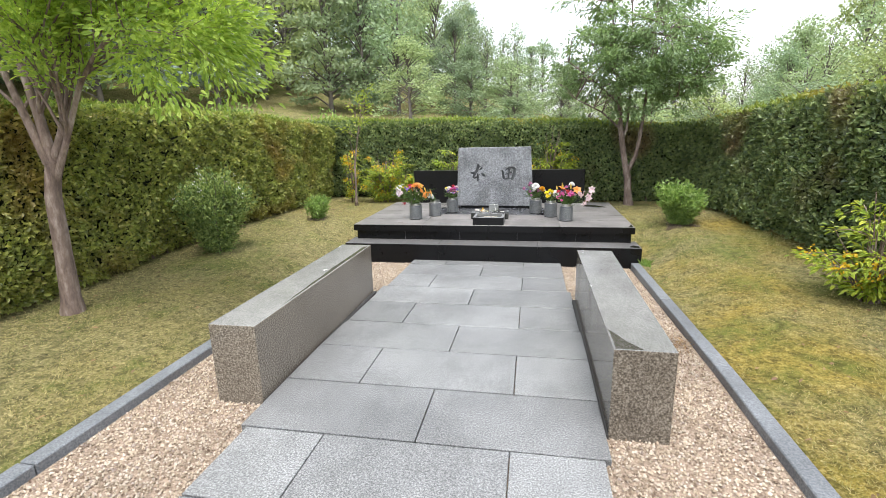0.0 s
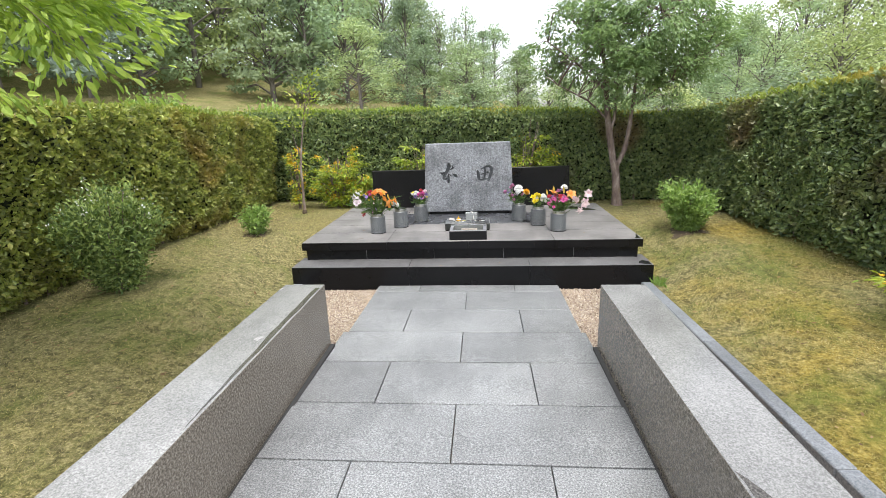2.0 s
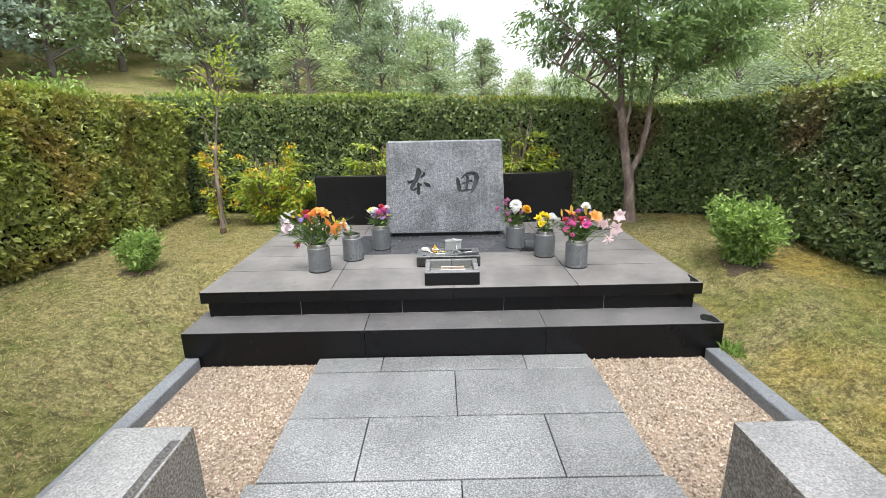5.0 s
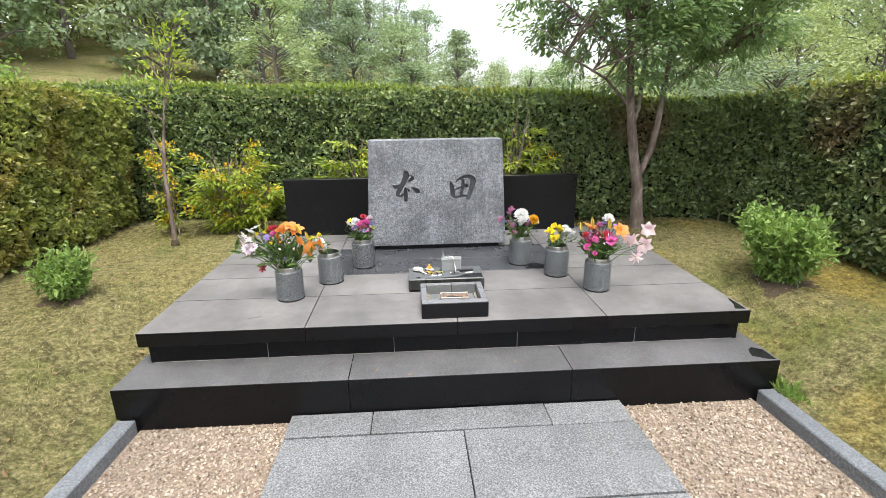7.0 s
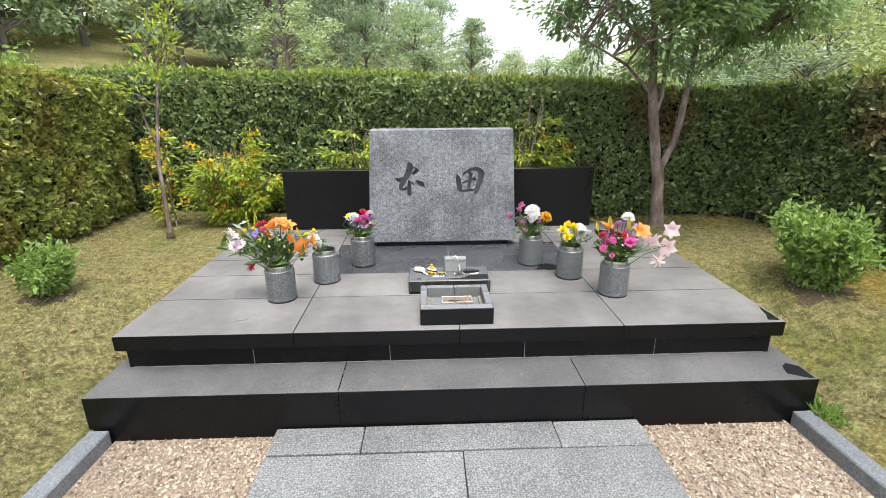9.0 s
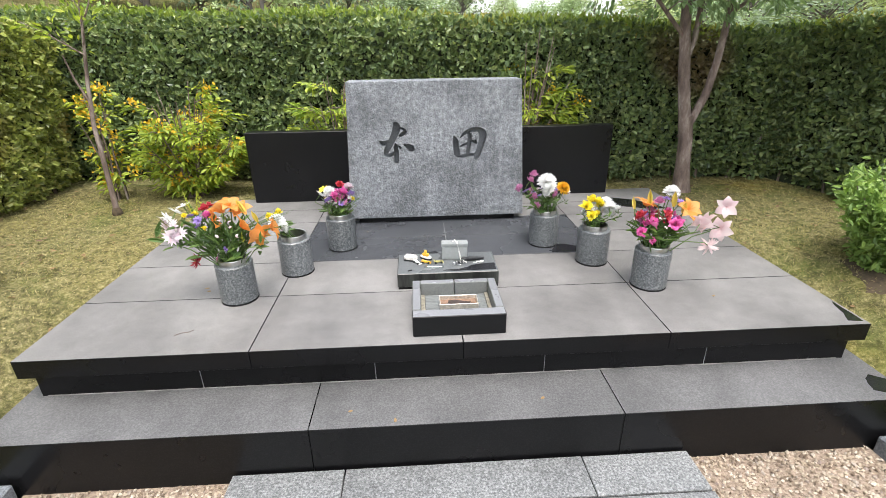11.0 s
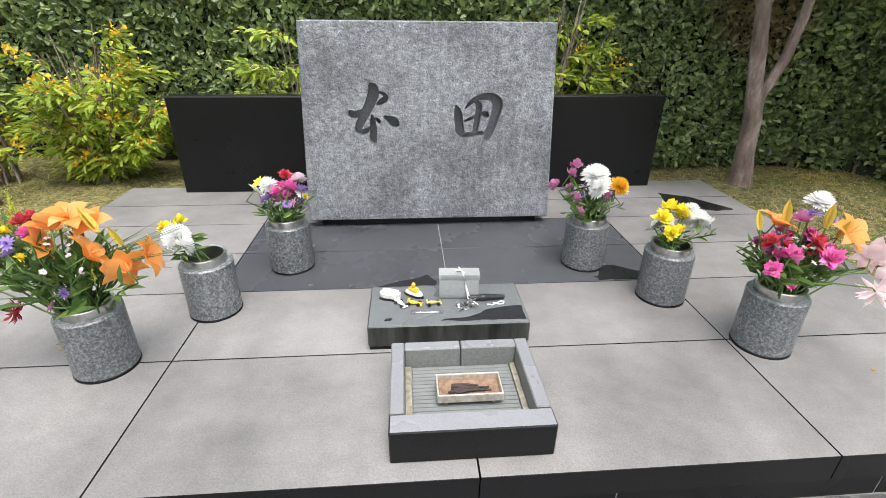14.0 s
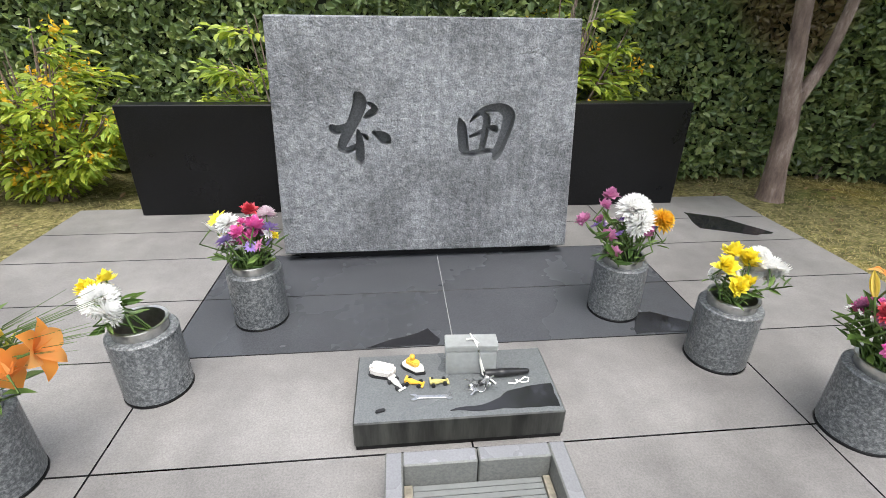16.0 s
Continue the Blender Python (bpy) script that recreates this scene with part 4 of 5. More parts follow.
def spray_shrub(x, y, r, h, canes, seed, label, lean=(0.0, 0.0), gold=0.5, leaves=34):
    """Arching canes with leaf sprays in tiers and golden flower clusters at their ends."""
    g = np.random.default_rng(seed)
    s = tagged(empty("shrub", x, y, float(ground_z(x, y))), label, "shrub")
    tubes, tips, flowers = Tubes(5), [], []
    for i in range(canes):
        a, q = g.uniform(0, 2 * np.pi), math.sqrt(g.uniform(0.02, 1))
        top = h * (1.0 - 0.55 * q * q) * g.uniform(0.55, 1.0)
        e = np.array([r * q * math.cos(a) + lean[0] * top, r * 0.7 * q * math.sin(a) + lean[1] * top, top])
        m = np.array([e[0] * 0.45, e[1] * 0.45, top * 0.5])
        tubes.add([(0.05 * math.cos(a), 0.05 * math.sin(a), -0.02), m, e], [0.008, 0.006, 0.003])
        for k in range(3):
            d = np.array([math.cos(a + g.normal(0, 0.7)), 0.6 * math.sin(a + g.normal(0, 0.7)), g.uniform(-0.15, 0.35)])
            b = m + (e - m) * g.uniform(-0.75, 1.0)
            ln = r * g.uniform(0.25, 0.45)
            tubes.add([b, b + d * ln * 0.6 + np.array([0, 0, 0.02]), b + d * ln], [0.004, 0.003, 0.0015])
            tips.append((np.array([b, b + d * ln]), d))
            if g.uniform() < gold * (0.35 + top / h * 0.65):
                flowers.append(b + d * ln * g.uniform(0.5, 1.0) + np.array([0, 0, 0.03]))
    child("woody_base", tubes.mesh("woody_base", M_BARK), s)
    child("foliage", dress(tips, g, leaves, (0.035, 0.07), M_YELLOW, 0.085, 0.6), s)
    if flowers:
        c = np.repeat(np.array(flowers), 20, 0) + g.normal(0, 0.03, (len(flowers) * 20, 3)) * np.array([1.2, 1, 0.8])
        off = unit(g, len(c))
        L = g.uniform(0.018, 0.034, len(c))
        child("blossom", leaf_mesh("blossom", c, off, unit(g, len(c)), L, L * 0.8, M_GOLD, 0.2), s, "golden yellow flower clusters")
    return s


spray_shrub(-1.98, 9.52, 0.43, 1.02, 46, 34, "yellow-green shrub with golden blossom before the hedge", (0.05, 0.0), 0.5)
spray_shrub(-2.56, 9.5, 0.17, 1.2, 9, 38, "sparse yellow-green shrub with hanging golden blossom", (0.0, 0.0), 0.75, 16)
spray_shrub(0.76, 9.55, 0.36, 1.3, 30, 35, "yellow-green shrub with golden blossom behind the black wall", (0.1, 0.0), 0.28, 44)
spray_shrub(-0.74, 9.55, 0.34, 1.1, 24, 36, "yellow-green shrub with golden blossom behind the black wall", (-0.1, 0.0), 0.28, 44)
spray_shrub(3.05, 5.45, 0.4, 0.98, 30, 37, "sparse yellow-green shrub against the hedge", (0.0, -0.1), 0.2, 22)

# bare soil round two of the shrubs
M_SOIL = plain("bare brown soil", (0.085, 0.06, 0.035), 0.95, 0, 0.5, 60)
for sx, sy, sr in ((-2.5, 7.84, 0.2), (2.34, 7.72, 0.26)):
    g = np.random.default_rng(int(sr * 100))
    rr = [0, 0.35, 0.7, 1.0]
    v, f = [], []
    for q in rr:
        for k in range(24):
            a = 2 * math.pi * k / 24
            w = sr * q * (1 + 0.16 * math.sin(3 * a + sx) + 0.1 * math.sin(7 * a)) if q else 0.002
            x, y = sx + w * math.cos(a), sy + w * 0.8 * math.sin(a)
            v.append((x, y, float(ground_z(x, y)) + 0.014 - 0.03 * q ** 2 + g.normal(0, 0.002)))
    for i in range(len(rr) - 1):
        for k in range(24):
            f.append((i * 24 + k, (i + 1) * 24 + k, (i + 1) * 24 + (k + 1) % 24, i * 24 + (k + 1) % 24))
    tagged(new("soil_patch", fast_mesh("soil_patch", v, f, M_SOIL, True)), "patch of bare brown soil under a shrub", "soil", kind="structure")

# young sapling
g = np.random.default_rng(41)
sap = tagged(empty("sapling", -2.37, 9.08, float(ground_z(-2.37, 9.08))), "thin young sapling with sparse light green leaves", "sapling")
tb, tips = Tubes(8), []
tb.add([(0, 0, -0.03), (0.0, 0, 0.04), (0.01, 0, 0.35), (0.01, 0.01, 0.65), (0.05, 0.01, 0.92), (0.11, 0.02, 1.25), (0.19, 0, 1.62)], [0.03, 0.02, 0.017, 0.015, 0.012, 0.008, 0.004])
tb.add([(0.03, 0.01, 0.8), (-0.02, 0.0, 0.95), (-0.05, 0.0, 1.1)], [0.009, 0.007, 0.004])
for z, dx in ((1.1, -0.5), (1.15, 0.4), (1.28, 0.3), (1.36, -0.3), (1.42, 0.4), (1.5, 0.35), (1.56, -0.2), (1.6, 0.3)):
    grow(tb, tips, g, (0.1 + 0.2 * (z - 1.2), 0.01, z), np.array([dx, g.normal(0, 0.2), 0.35]), 0.2, 0.006, 1, 0.5, 0.2)
child("trunk", tb.mesh("trunk", M_BARK), sap)
child("crown", dress(tips, g, 10, (0.035, 0.06), M_YELLOW, 0.11), sap)
part("base_wrap", lathe([(0.022, -0.02), (0.036, 0.0), (0.034, 0.025), (0.027, 0.05), (0.016, 0.06)], 14), M_SOIL, sap, "dark brown wrap at the foot", True)

# ---- woods beyond the hedges ----
def wood_tree(seed, height, width, mat, leaves, layered=False, size=(0.15, 0.28)):
    g = np.random.default_rng(seed)
    t = tagged(empty("forest_tree"), "tall woodland tree beyond the hedge, greens paled for haze", "tree", "woods beyond the hedge")
    tb = Tubes(6)
    lean = g.normal(0, 0.03, 2)
    trunk = [(lean[0] * z, lean[1] * z, z) for z in np.linspace(-1.0, height * 0.93, 7)]
    tb.add(trunk, np.linspace(0.16, 0.02, 7) * height / 9)
    cl = []
    for i in range(44 if not layered else 52):
        u = g.uniform(0.06, 1.0)
        shape = math.sin(math.pi * min(max((u + 0.25) / 1.27, 0), 1)) ** 0.7 if not layered else (1.05 - u) * 1.15
        a, rr = g.uniform(0, 2 * np.pi), width * shape * g.uniform(0.35, 1.0)
        z = height * u
        e = np.array([rr * math.cos(a), rr * math.sin(a), z])
        s = np.array([lean[0] * z * 0.8, lean[1] * z * 0.8, z * 0.8 - 0.15 * rr])
        tb.add([s, (s + e) / 2 + np.array([0, 0, 0.15 * rr]), e], [0.05, 0.035, 0.012])
        cl.append((e, g.uniform(0.5, 1.0) * width * 0.42))
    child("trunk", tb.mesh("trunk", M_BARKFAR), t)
    k = g.integers(0, len(cl), leaves)
    C, R = np.array([c for c, _ in cl])[k], np.array([r for _, r in cl])[k]
    d = unit(g, leaves)
    p = C + d * (R * g.uniform(0.25, 1.0, leaves) ** 0.6)[:, None] * (np.array([1, 1, 0.7]) if not layered else np.array([1.25, 1.25, 0.22]))
    L = g.uniform(*size, leaves)
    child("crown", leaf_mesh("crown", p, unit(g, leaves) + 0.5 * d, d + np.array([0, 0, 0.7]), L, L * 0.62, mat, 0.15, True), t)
    return t


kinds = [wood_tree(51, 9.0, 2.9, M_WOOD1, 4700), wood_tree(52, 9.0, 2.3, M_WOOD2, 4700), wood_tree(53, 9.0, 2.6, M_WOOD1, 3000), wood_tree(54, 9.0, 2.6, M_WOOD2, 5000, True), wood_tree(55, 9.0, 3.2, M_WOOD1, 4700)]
spots = []
rw = random.Random(9)


def skyline(deg):
    """Height of the tree line above the eye, in degrees, by bearing."""
    marks = ((-75, 25), (-20, 22), (-14, 17.5), (-6, 13), (-1, 10.6), (4, 8.0), (8, 4.6), (13, 3.6), (19, 6.0), (25, 8.0), (31, 11), (40, 14), (60, 15))
    for (a, u), (b, v) in zip(marks, marks[1:]):
        if a <= deg <= b:
            return u + (v - u) * (deg - a) / (b - a)
    return marks[0][1]


for ring, step in ((16, 10.0), (20.5, 7.0), (26, 5.2), (30, 5.5), (36, 4.2), (44, 4.4)):
    deg = -72.0
    while deg < 58:
        d = ring * rw.uniform(0.9, 1.12)
        b = radians(deg + rw.uniform(-1.5, 1.5))
        x, y = 0.3 + d * math.sin(b), 3.0 + d * math.cos(b)
        gz = float(ground_z(x, y))
        h = 1.4 + d * math.tan(radians(skyline(math.degrees(b)))) * (1.0 if ring > 24 else 0.72 if ring > 18 else 0.42) * (rw.uniform(0.8, 1.06) if ring < 36 else rw.uniform(0.9, 1.08)) - gz
        if ring < 18 and deg < -4 or 18 < ring < 24 and -62 < deg < -20:
            h = 0
        if ring == 30 and deg > -6:
            h = 0
        if h > 1.8:
            spots.append((x, y, gz, h / 9.0, rw.randrange(5) if deg < 8 else rw.choice((2, 2, 2, 0, 4)), rw.uniform(0, 360)))
        deg += step * rw.uniform(0.8, 1.2)
for i, (x, y, z, s, k, a) in enumerate(spots):
    w = max(s, 0.55)
    c = copy_thing(kinds[k], pose(x, y, z, 0, 0, a))
    c.scale = (w, w, s)
for k in kinds:
    for o in list(k.children):
        bpy.data.objects.remove(o)
    bpy.data.objects.remove(k)
# a low clipped hedge row on the far grassy bank
shrub(-8.2, 14.6, 1.0, 1.1, 2500, M_BRIGHT, "bushy light green shrub beyond the hedge", 61, (0.08, 0.14))
shrub(-4.6, 13.2, 0.8, 1.9, 2500, M_BRIGHT, "bushy light green shrub beyond the hedge", 62, (0.07, 0.12))


# ---- cut flowers ----
def petal_strip(length, width, rise, curl, cup=0.25, n=5, tip=0.15):
    """One petal along +x: a bowed strip with a midrib, as verts and faces."""
    v, f = [], []
    for i in range(n + 1):
        t = i / n
        w = width * (math.sin(math.pi * (0.12 + 0.86 * t)) ** 0.8) * (1 - (1 - tip) * max(t - 0.75, 0) / 0.25 * 0.8)
        ang = rise + curl * t * t
        if i == 0:
            p = Vector((0, 0, 0))
        else:
            p = p + Vector((math.cos(ang), 0, math.sin(ang))) * length / n
        up = Vector((-math.sin(ang), 0, math.cos(ang))) * w * cup
        v += [p + Vector((0, w / 2, 0)) + up, p.copy(), p - Vector((0, w / 2, 0)) + up]
        if i:
            o = 3 * (i - 1)
            f += [(o, o + 1, o + 4, o + 3), (o + 1, o + 2, o + 5, o + 4)]
    return v, f


class Heap:
    def __init__(self):
        self.v, self.f = [], []

    def put(self, vf, m=Matrix()):
        v, f = vf
        o = len(self.v)
        self.v += [m @ p for p in v]
        self.f += [tuple(i + o for i in q) for q in f]

    def mesh(self, name, *mats):
        return fast_mesh(name, [tuple(p) for p in self.v], self.f, mats[0], True)


def petal_mat(name, a, b, through=0.3):
    return leafy(name, [a, b], 0.5, None, through, None, (1.0, 1.0, 1.0))


P_ORANGE = petal_mat("orange lily petals", (0.82, 0.31, 0.05), (0.88, 0.46, 0.16), 0.5)
P_PINKLILY = petal_mat("pale pink lily petals", (0.78, 0.58, 0.6), (0.85, 0.74, 0.73), 0.45)
P_WHITE = petal_mat("white petals", (0.84, 0.84, 0.82), (0.9, 0.9, 0.88), 0.45)
P_PALE = petal_mat("pale pink petals", (0.72, 0.55, 0.62), (0.8, 0.74, 0.76))
P_YELLOW = petal_mat("yellow petals", (0.85, 0.7, 0.04), (0.9, 0.8, 0.08))
P_GOLDEN = petal_mat("golden petals", (0.75, 0.42, 0.03), (0.82, 0.52, 0.04))
P_RED = petal_mat("red petals", (0.5, 0.04, 0.06), (0.65, 0.1, 0.13))
P_CRIMSON = petal_mat("dark crimson petals", (0.2, 0.008, 0.02), (0.3, 0.02, 0.03))
P_MAGENTA = petal_mat("magenta petals", (0.68, 0.09, 0.36), (0.8, 0.24, 0.5))
P_ROSE = petal_mat("rose petals", (0.5, 0.17, 0.34), (0.62, 0.28, 0.45))
P_PURPLE = petal_mat("violet petals", (0.22, 0.13, 0.42), (0.35, 0.25, 0.55))
P_BUD = petal_mat("lily buds", (0.62, 0.55, 0.1), (0.75, 0.5, 0.1))
P_SPIKE = petal_mat("yellow green spikes", (0.4, 0.45, 0.04), (0.55, 0.55, 0.08))
P_LEAF = leafy("bouquet leaves", [(0.05, 0.1, 0.025), (0.09, 0.16, 0.035), (0.15, 0.23, 0.06)], 0.45, None, 0.25)


def bloom(kind, size, mat, seed):
    """A flower head at the origin that opens along +z; size is its radius."""
    r = random.Random(seed)
    h = Heap()
    if kind == "lily":
        for k in range(6):
            w = size * (0.88 if k % 2 else 0.66)
            vf = petal_strip(size * 1.25, w, radians(38 + r.uniform(-6, 6)), radians(-60 + r.uniform(-18, 18)), 0.1, 6)
            h.put(vf, Matrix.Rotation(radians(60 * k + r.uniform(-6, 6)), 4, "Z"))
        for k in range(6):
            vf = petal_strip(size * 0.75, size * 0.05, radians(72), radians(-15), 0, 3, 1)
            h.put(vf, Matrix.Rotation(radians(60 * k + 25), 4, "Z"))
    elif kind == "mum":
        for ring in range(9):
            n = 9 + ring * 3
            lift = radians(86 - ring * 12)
            for k in range(n):
                vf = petal_strip(size * (0.6 + 0.05 * ring), size * 0.3, lift + r.uniform(-0.12, 0.12), radians(40 - ring * 4), 0.3, 3, 0.5)
                h.put(vf, Matrix.Translation((0, 0, size * 0.1 * (8 - ring) * 0.3)) @ Matrix.Rotation(radians(360 * k / n + 17 * ring + r.uniform(-6, 6)), 4, "Z"))
    elif kind == "carnation":
        for k in range(46):
            lift = radians(r.uniform(5, 88))
            vf = petal_strip(size * r.uniform(0.7, 1.0), size * r.uniform(0.4, 0.62), lift, radians(r.uniform(-40, 35)), r.uniform(-0.3, 0.4), 3, 0.9)
            h.put(vf, Matrix.Rotation(r.uniform(0, 6.28), 4, "Z"))
    elif kind == "daisy":
        for k in range(13):
            vf = petal_strip(size, size * 0.34, radians(22 + r.uniform(-10, 10)), radians(-20), 0.15, 3, 0.6)
            h.put(vf, Matrix.Rotation(radians(360 * k / 13), 4, "Z"))
        for k in range(9):
            vf = petal_strip(size * 0.45, size * 0.26, radians(66), 0, 0.2, 2, 0.6)
            h.put(vf, Matrix.Rotation(radians(40 * k), 4, "Z"))
    elif kind == "bud":
        for k in range(3):
            vf = petal_strip(size * 2.7, size * 0.5, radians(90), radians(0), 0.7, 6, 0.1)
            h.put(vf, Matrix.Rotation(radians(120 * k), 4, "Z") @ Matrix.Translation((size * 0.02, 0, 0)))
    elif kind == "spike":
        for k in range(60):
            t = k / 60
            vf = petal_strip(size * 0.42 * (1.15 - t), size * 0.1, radians(r.uniform(15, 50)), 0.3, 0.2, 2, 0.5)
            h.put(vf, Matrix.Translation((0, 0, size * 2.4 * t)) @ Matrix.Rotation(r.uniform(0, 6.28), 4, "Z"))
    elif kind == "droop":
        for k in range(26):
            vf = petal_strip(size * r.uniform(0.8, 1.1), size * 0.22, radians(r.uniform(0, 70)), radians(-50), 0.2, 3, 0.4)
            h.put(vf, Matrix.Rotation(r.uniform(0, 6.28), 4, "Z"))
    return h.mesh(kind, mat)


NAMES = {"lily": "lily", "mum": "chrysanthemum", "carnation": "carnation", "daisy": "small_flower", "bud": "lily_bud", "spike": "flower_spike", "droop": "drooping_flower"}


def bouquet(where, heads, leaves, label, seed, grass=0, leaf_size=(0.03, 0.07), fill=(), wide=1.2, tall=1.12):
    """Cut flowers in a vase. heads: kind, material, radius, dx, dy, height over the rim, tilt x, tilt y in degrees."""
    x, y = VASES[where]
    rim = DECK_Z + 0.21
    b = tagged(empty("bouquet", x, y, rim), label, "flowers", "bouquets in the vases")
    r = random.Random(seed)
    g = np.random.default_rng(seed)
    stems = []
    heads = list(heads)
    for kind, mat, size, count, rad, top in fill:
        for k in range(count):
            a, q = r.uniform(0, 6.28), math.sqrt(r.uniform(0.05, 1))
            dx, dy = rad * q * math.cos(a), rad * 0.75 * q * math.sin(a)
            dz = top * (1 - 0.45 * q * q) * r.uniform(0.85, 1.0)
            heads.append((kind, mat, size * r.uniform(0.8, 1.1), dx, dy, dz, -dy / rad * 55, dx / rad * 55))
    for i, (kind, mat, size, dx, dy, dz, tx, ty) in enumerate(heads):
        size, dx, dy, dz = size * 1.2, dx * wide, dy * wide, dz * tall + 0.012
        me = bloom(kind, size, mat, seed * 50 + i)
        ob = child(NAMES[kind], me, b)
        ob.matrix_basis = pose(dx, dy, dz, tx, ty, r.uniform(0, 360))
        a = r.uniform(0, 6.28)
        root = Vector((0.035 * math.cos(a) * 0.9, 0.035 * math.sin(a), -0.06))
        head = Vector((dx, dy, dz))
        axis = ob.matrix_basis.to_3x3() @ Vector((0, 0, 1))
        mid = root * 0.5 + (head - axis * 0.06) * 0.5 + Vector((0, 0, 0.03))
        mid2 = head - axis * min(0.05, 0.3 * abs(dz) + 0.02)
        t = Tubes(6)
        t.add([tuple(root), tuple((root + mid) / 2), tuple(mid), tuple(mid2), tuple(head)], [0.0028, 0.0027, 0.0025, 0.0022, 0.0025])
        child("stem", t.mesh("stem", M_STEM), b)
        stems.append((root, mid, mid2))
    P, A = [], []
    for k in range(leaves):
        s = stems[r.randrange(len(stems))]
        u = r.uniform(0.45, 1.0)
        p = s[0].lerp(s[1], min(u * 2, 1)).lerp(s[2], max(u * 2 - 1, 0) * 0.9)
        if p.z < 0.0:
            p.z = r.uniform(0.0, 0.05)
        P.append(p + Vector((r.gauss(0, 0.012), r.gauss(0, 0.012), r.gauss(0, 0.01))))
        A.append(Vector((r.gauss(0, 1), r.gauss(0, 1), r.uniform(-0.2, 1.0))) + p.normalized() * 0.6)
    L = g.uniform(*leaf_size, leaves)
    child("foliage", leaf_mesh("foliage", [tuple(p) for p in P], [tuple(a) for a in A], unit(g, leaves) + np.array([0, 0, 0.6]), L, L * g.uniform(0.14, 0.32, leaves), P_LEAF, 0.2, False, 0.15), b)
    if grass:
        t = Tubes(4)
        for k in range(grass):
            a = r.uniform(-0.9, 0.7)
            s = r.uniform(0.16, 0.3)
            e = Vector((math.cos(a) * s, 0.04 + math.sin(a) * s * 0.6, r.uniform(0.1, 0.2)))
            t.add([(0.02, 0.01, -0.02), tuple(e * 0.5 + Vector((0, 0, 0.05))), tuple(e)], [0.0014, 0.0012, 0.0004])
        child("fine_grass", t.mesh("fine_grass", M_STEM), b)
    return b


bouquet("l1", [
    ("lily", P_ORANGE, 0.048, 0.085, -0.06, 0.15, 62, 12), ("lily", P_ORANGE, 0.046, 0.165, -0.05, 0.1, 70, 35), ("lily", P_ORANGE, 0.044, 0.195, -0.02, 0.125, 55, 60), ("lily", P_ORANGE, 0.043, 0.0, -0.02, 0.205, 40, -10),
    ("lily", P_ORANGE, 0.042, 0.035, 0.0, 0.225, 15, 5), ("lily", P_ORANGE, 0.036, -0.04, -0.03, 0.17, 55, -20), ("lily", P_ORANGE, 0.038, 0.07, 0.02, 0.2, 25, 20), ("bud", P_BUD, 0.024, 0.1, -0.01, 0.19, -6, 24), ("bud", P_BUD, 0.019, 0.14, 0.0, 0.15, 5, 18),
    ("daisy", P_WHITE, 0.034, -0.2, 0.0, 0.205, 20, -35), ("daisy", P_WHITE, 0.032, -0.17, 0.02, 0.225, 5, -25), ("daisy", P_PALE, 0.036, -0.245, -0.03, 0.135, 40, -50), ("daisy", P_PALE, 0.034, -0.22, -0.05, 0.11, 50, -45), ("daisy", P_PALE, 0.032, -0.2, -0.04, 0.155, 45, -35), ("daisy", P_PALE, 0.032, -0.255, -0.01, 0.165, 20, -55), ("daisy", P_WHITE, 0.03, -0.235, -0.02, 0.185, 30, -45), ("daisy", P_PALE, 0.03, -0.175, -0.05, 0.125, 50, -30),
    ("carnation", P_RED, 0.026, -0.08, 0.0, 0.215, 20, -10), ("carnation", P_MAGENTA, 0.026, -0.06, -0.02, 0.19, 35, -5), ("carnation", P_RED, 0.02, -0.055, 0.01, 0.225, 10, 0),
    ("daisy", P_PURPLE, 0.02, -0.125, -0.03, 0.195, 35, -15), ("daisy", P_PURPLE, 0.02, -0.095, -0.04, 0.18, 45, -10), ("daisy", P_PURPLE, 0.015, -0.095, -0.05, 0.155, 50, -10), ("daisy", P_PURPLE, 0.015, 0.0, -0.06, 0.05, 70, 0),
    ("carnation", P_YELLOW, 0.016, -0.11, -0.02, 0.2, 30, -10), ("carnation", P_YELLOW, 0.016, -0.16, -0.02, 0.195, 30, -30), ("carnation", P_YELLOW, 0.014, -0.075, -0.05, 0.145, 50, -10),
    ("spike", P_SPIKE, 0.042, -0.145, 0.03, 0.18, -6, -14), ("spike", P_SPIKE, 0.036, -0.12, 0.02, 0.19, -8, -8), ("spike", P_SPIKE, 0.032, -0.1, 0.03, 0.2, -6, 4),
    ("droop", P_CRIMSON, 0.032, -0.135, -0.06, 0.0, 140, -30), ("daisy", P_ROSE, 0.018, -0.035, -0.062, 0.012, 70, -10),
], 190, "large bouquet of orange lilies, white chrysanthemums and mixed flowers", 3, 40, (0.04, 0.1), [("daisy", P_PALE, 0.008, 16, 0.1, 0.2), ("spike", P_SPIKE, 0.02, 5, 0.12, 0.16)], 1.0, 1.0)
bouquet("l2", [
    ("mum", P_WHITE, 0.038, -0.055, -0.01, 0.05, 30, -45), ("mum", P_WHITE, 0.034, -0.03, -0.04, 0.035, 55, -25), ("carnation", P_YELLOW, 0.03, -0.085, 0.02, 0.06, 0, -40), ("carnation", P_YELLOW, 0.026, -0.055, 0.03, 0.075, -10, -20), ("mum", P_WHITE, 0.03, -0.06, 0.02, 0.045, 10, -40),
], 22, "few white and yellow flowers leaning in a vase", 4)
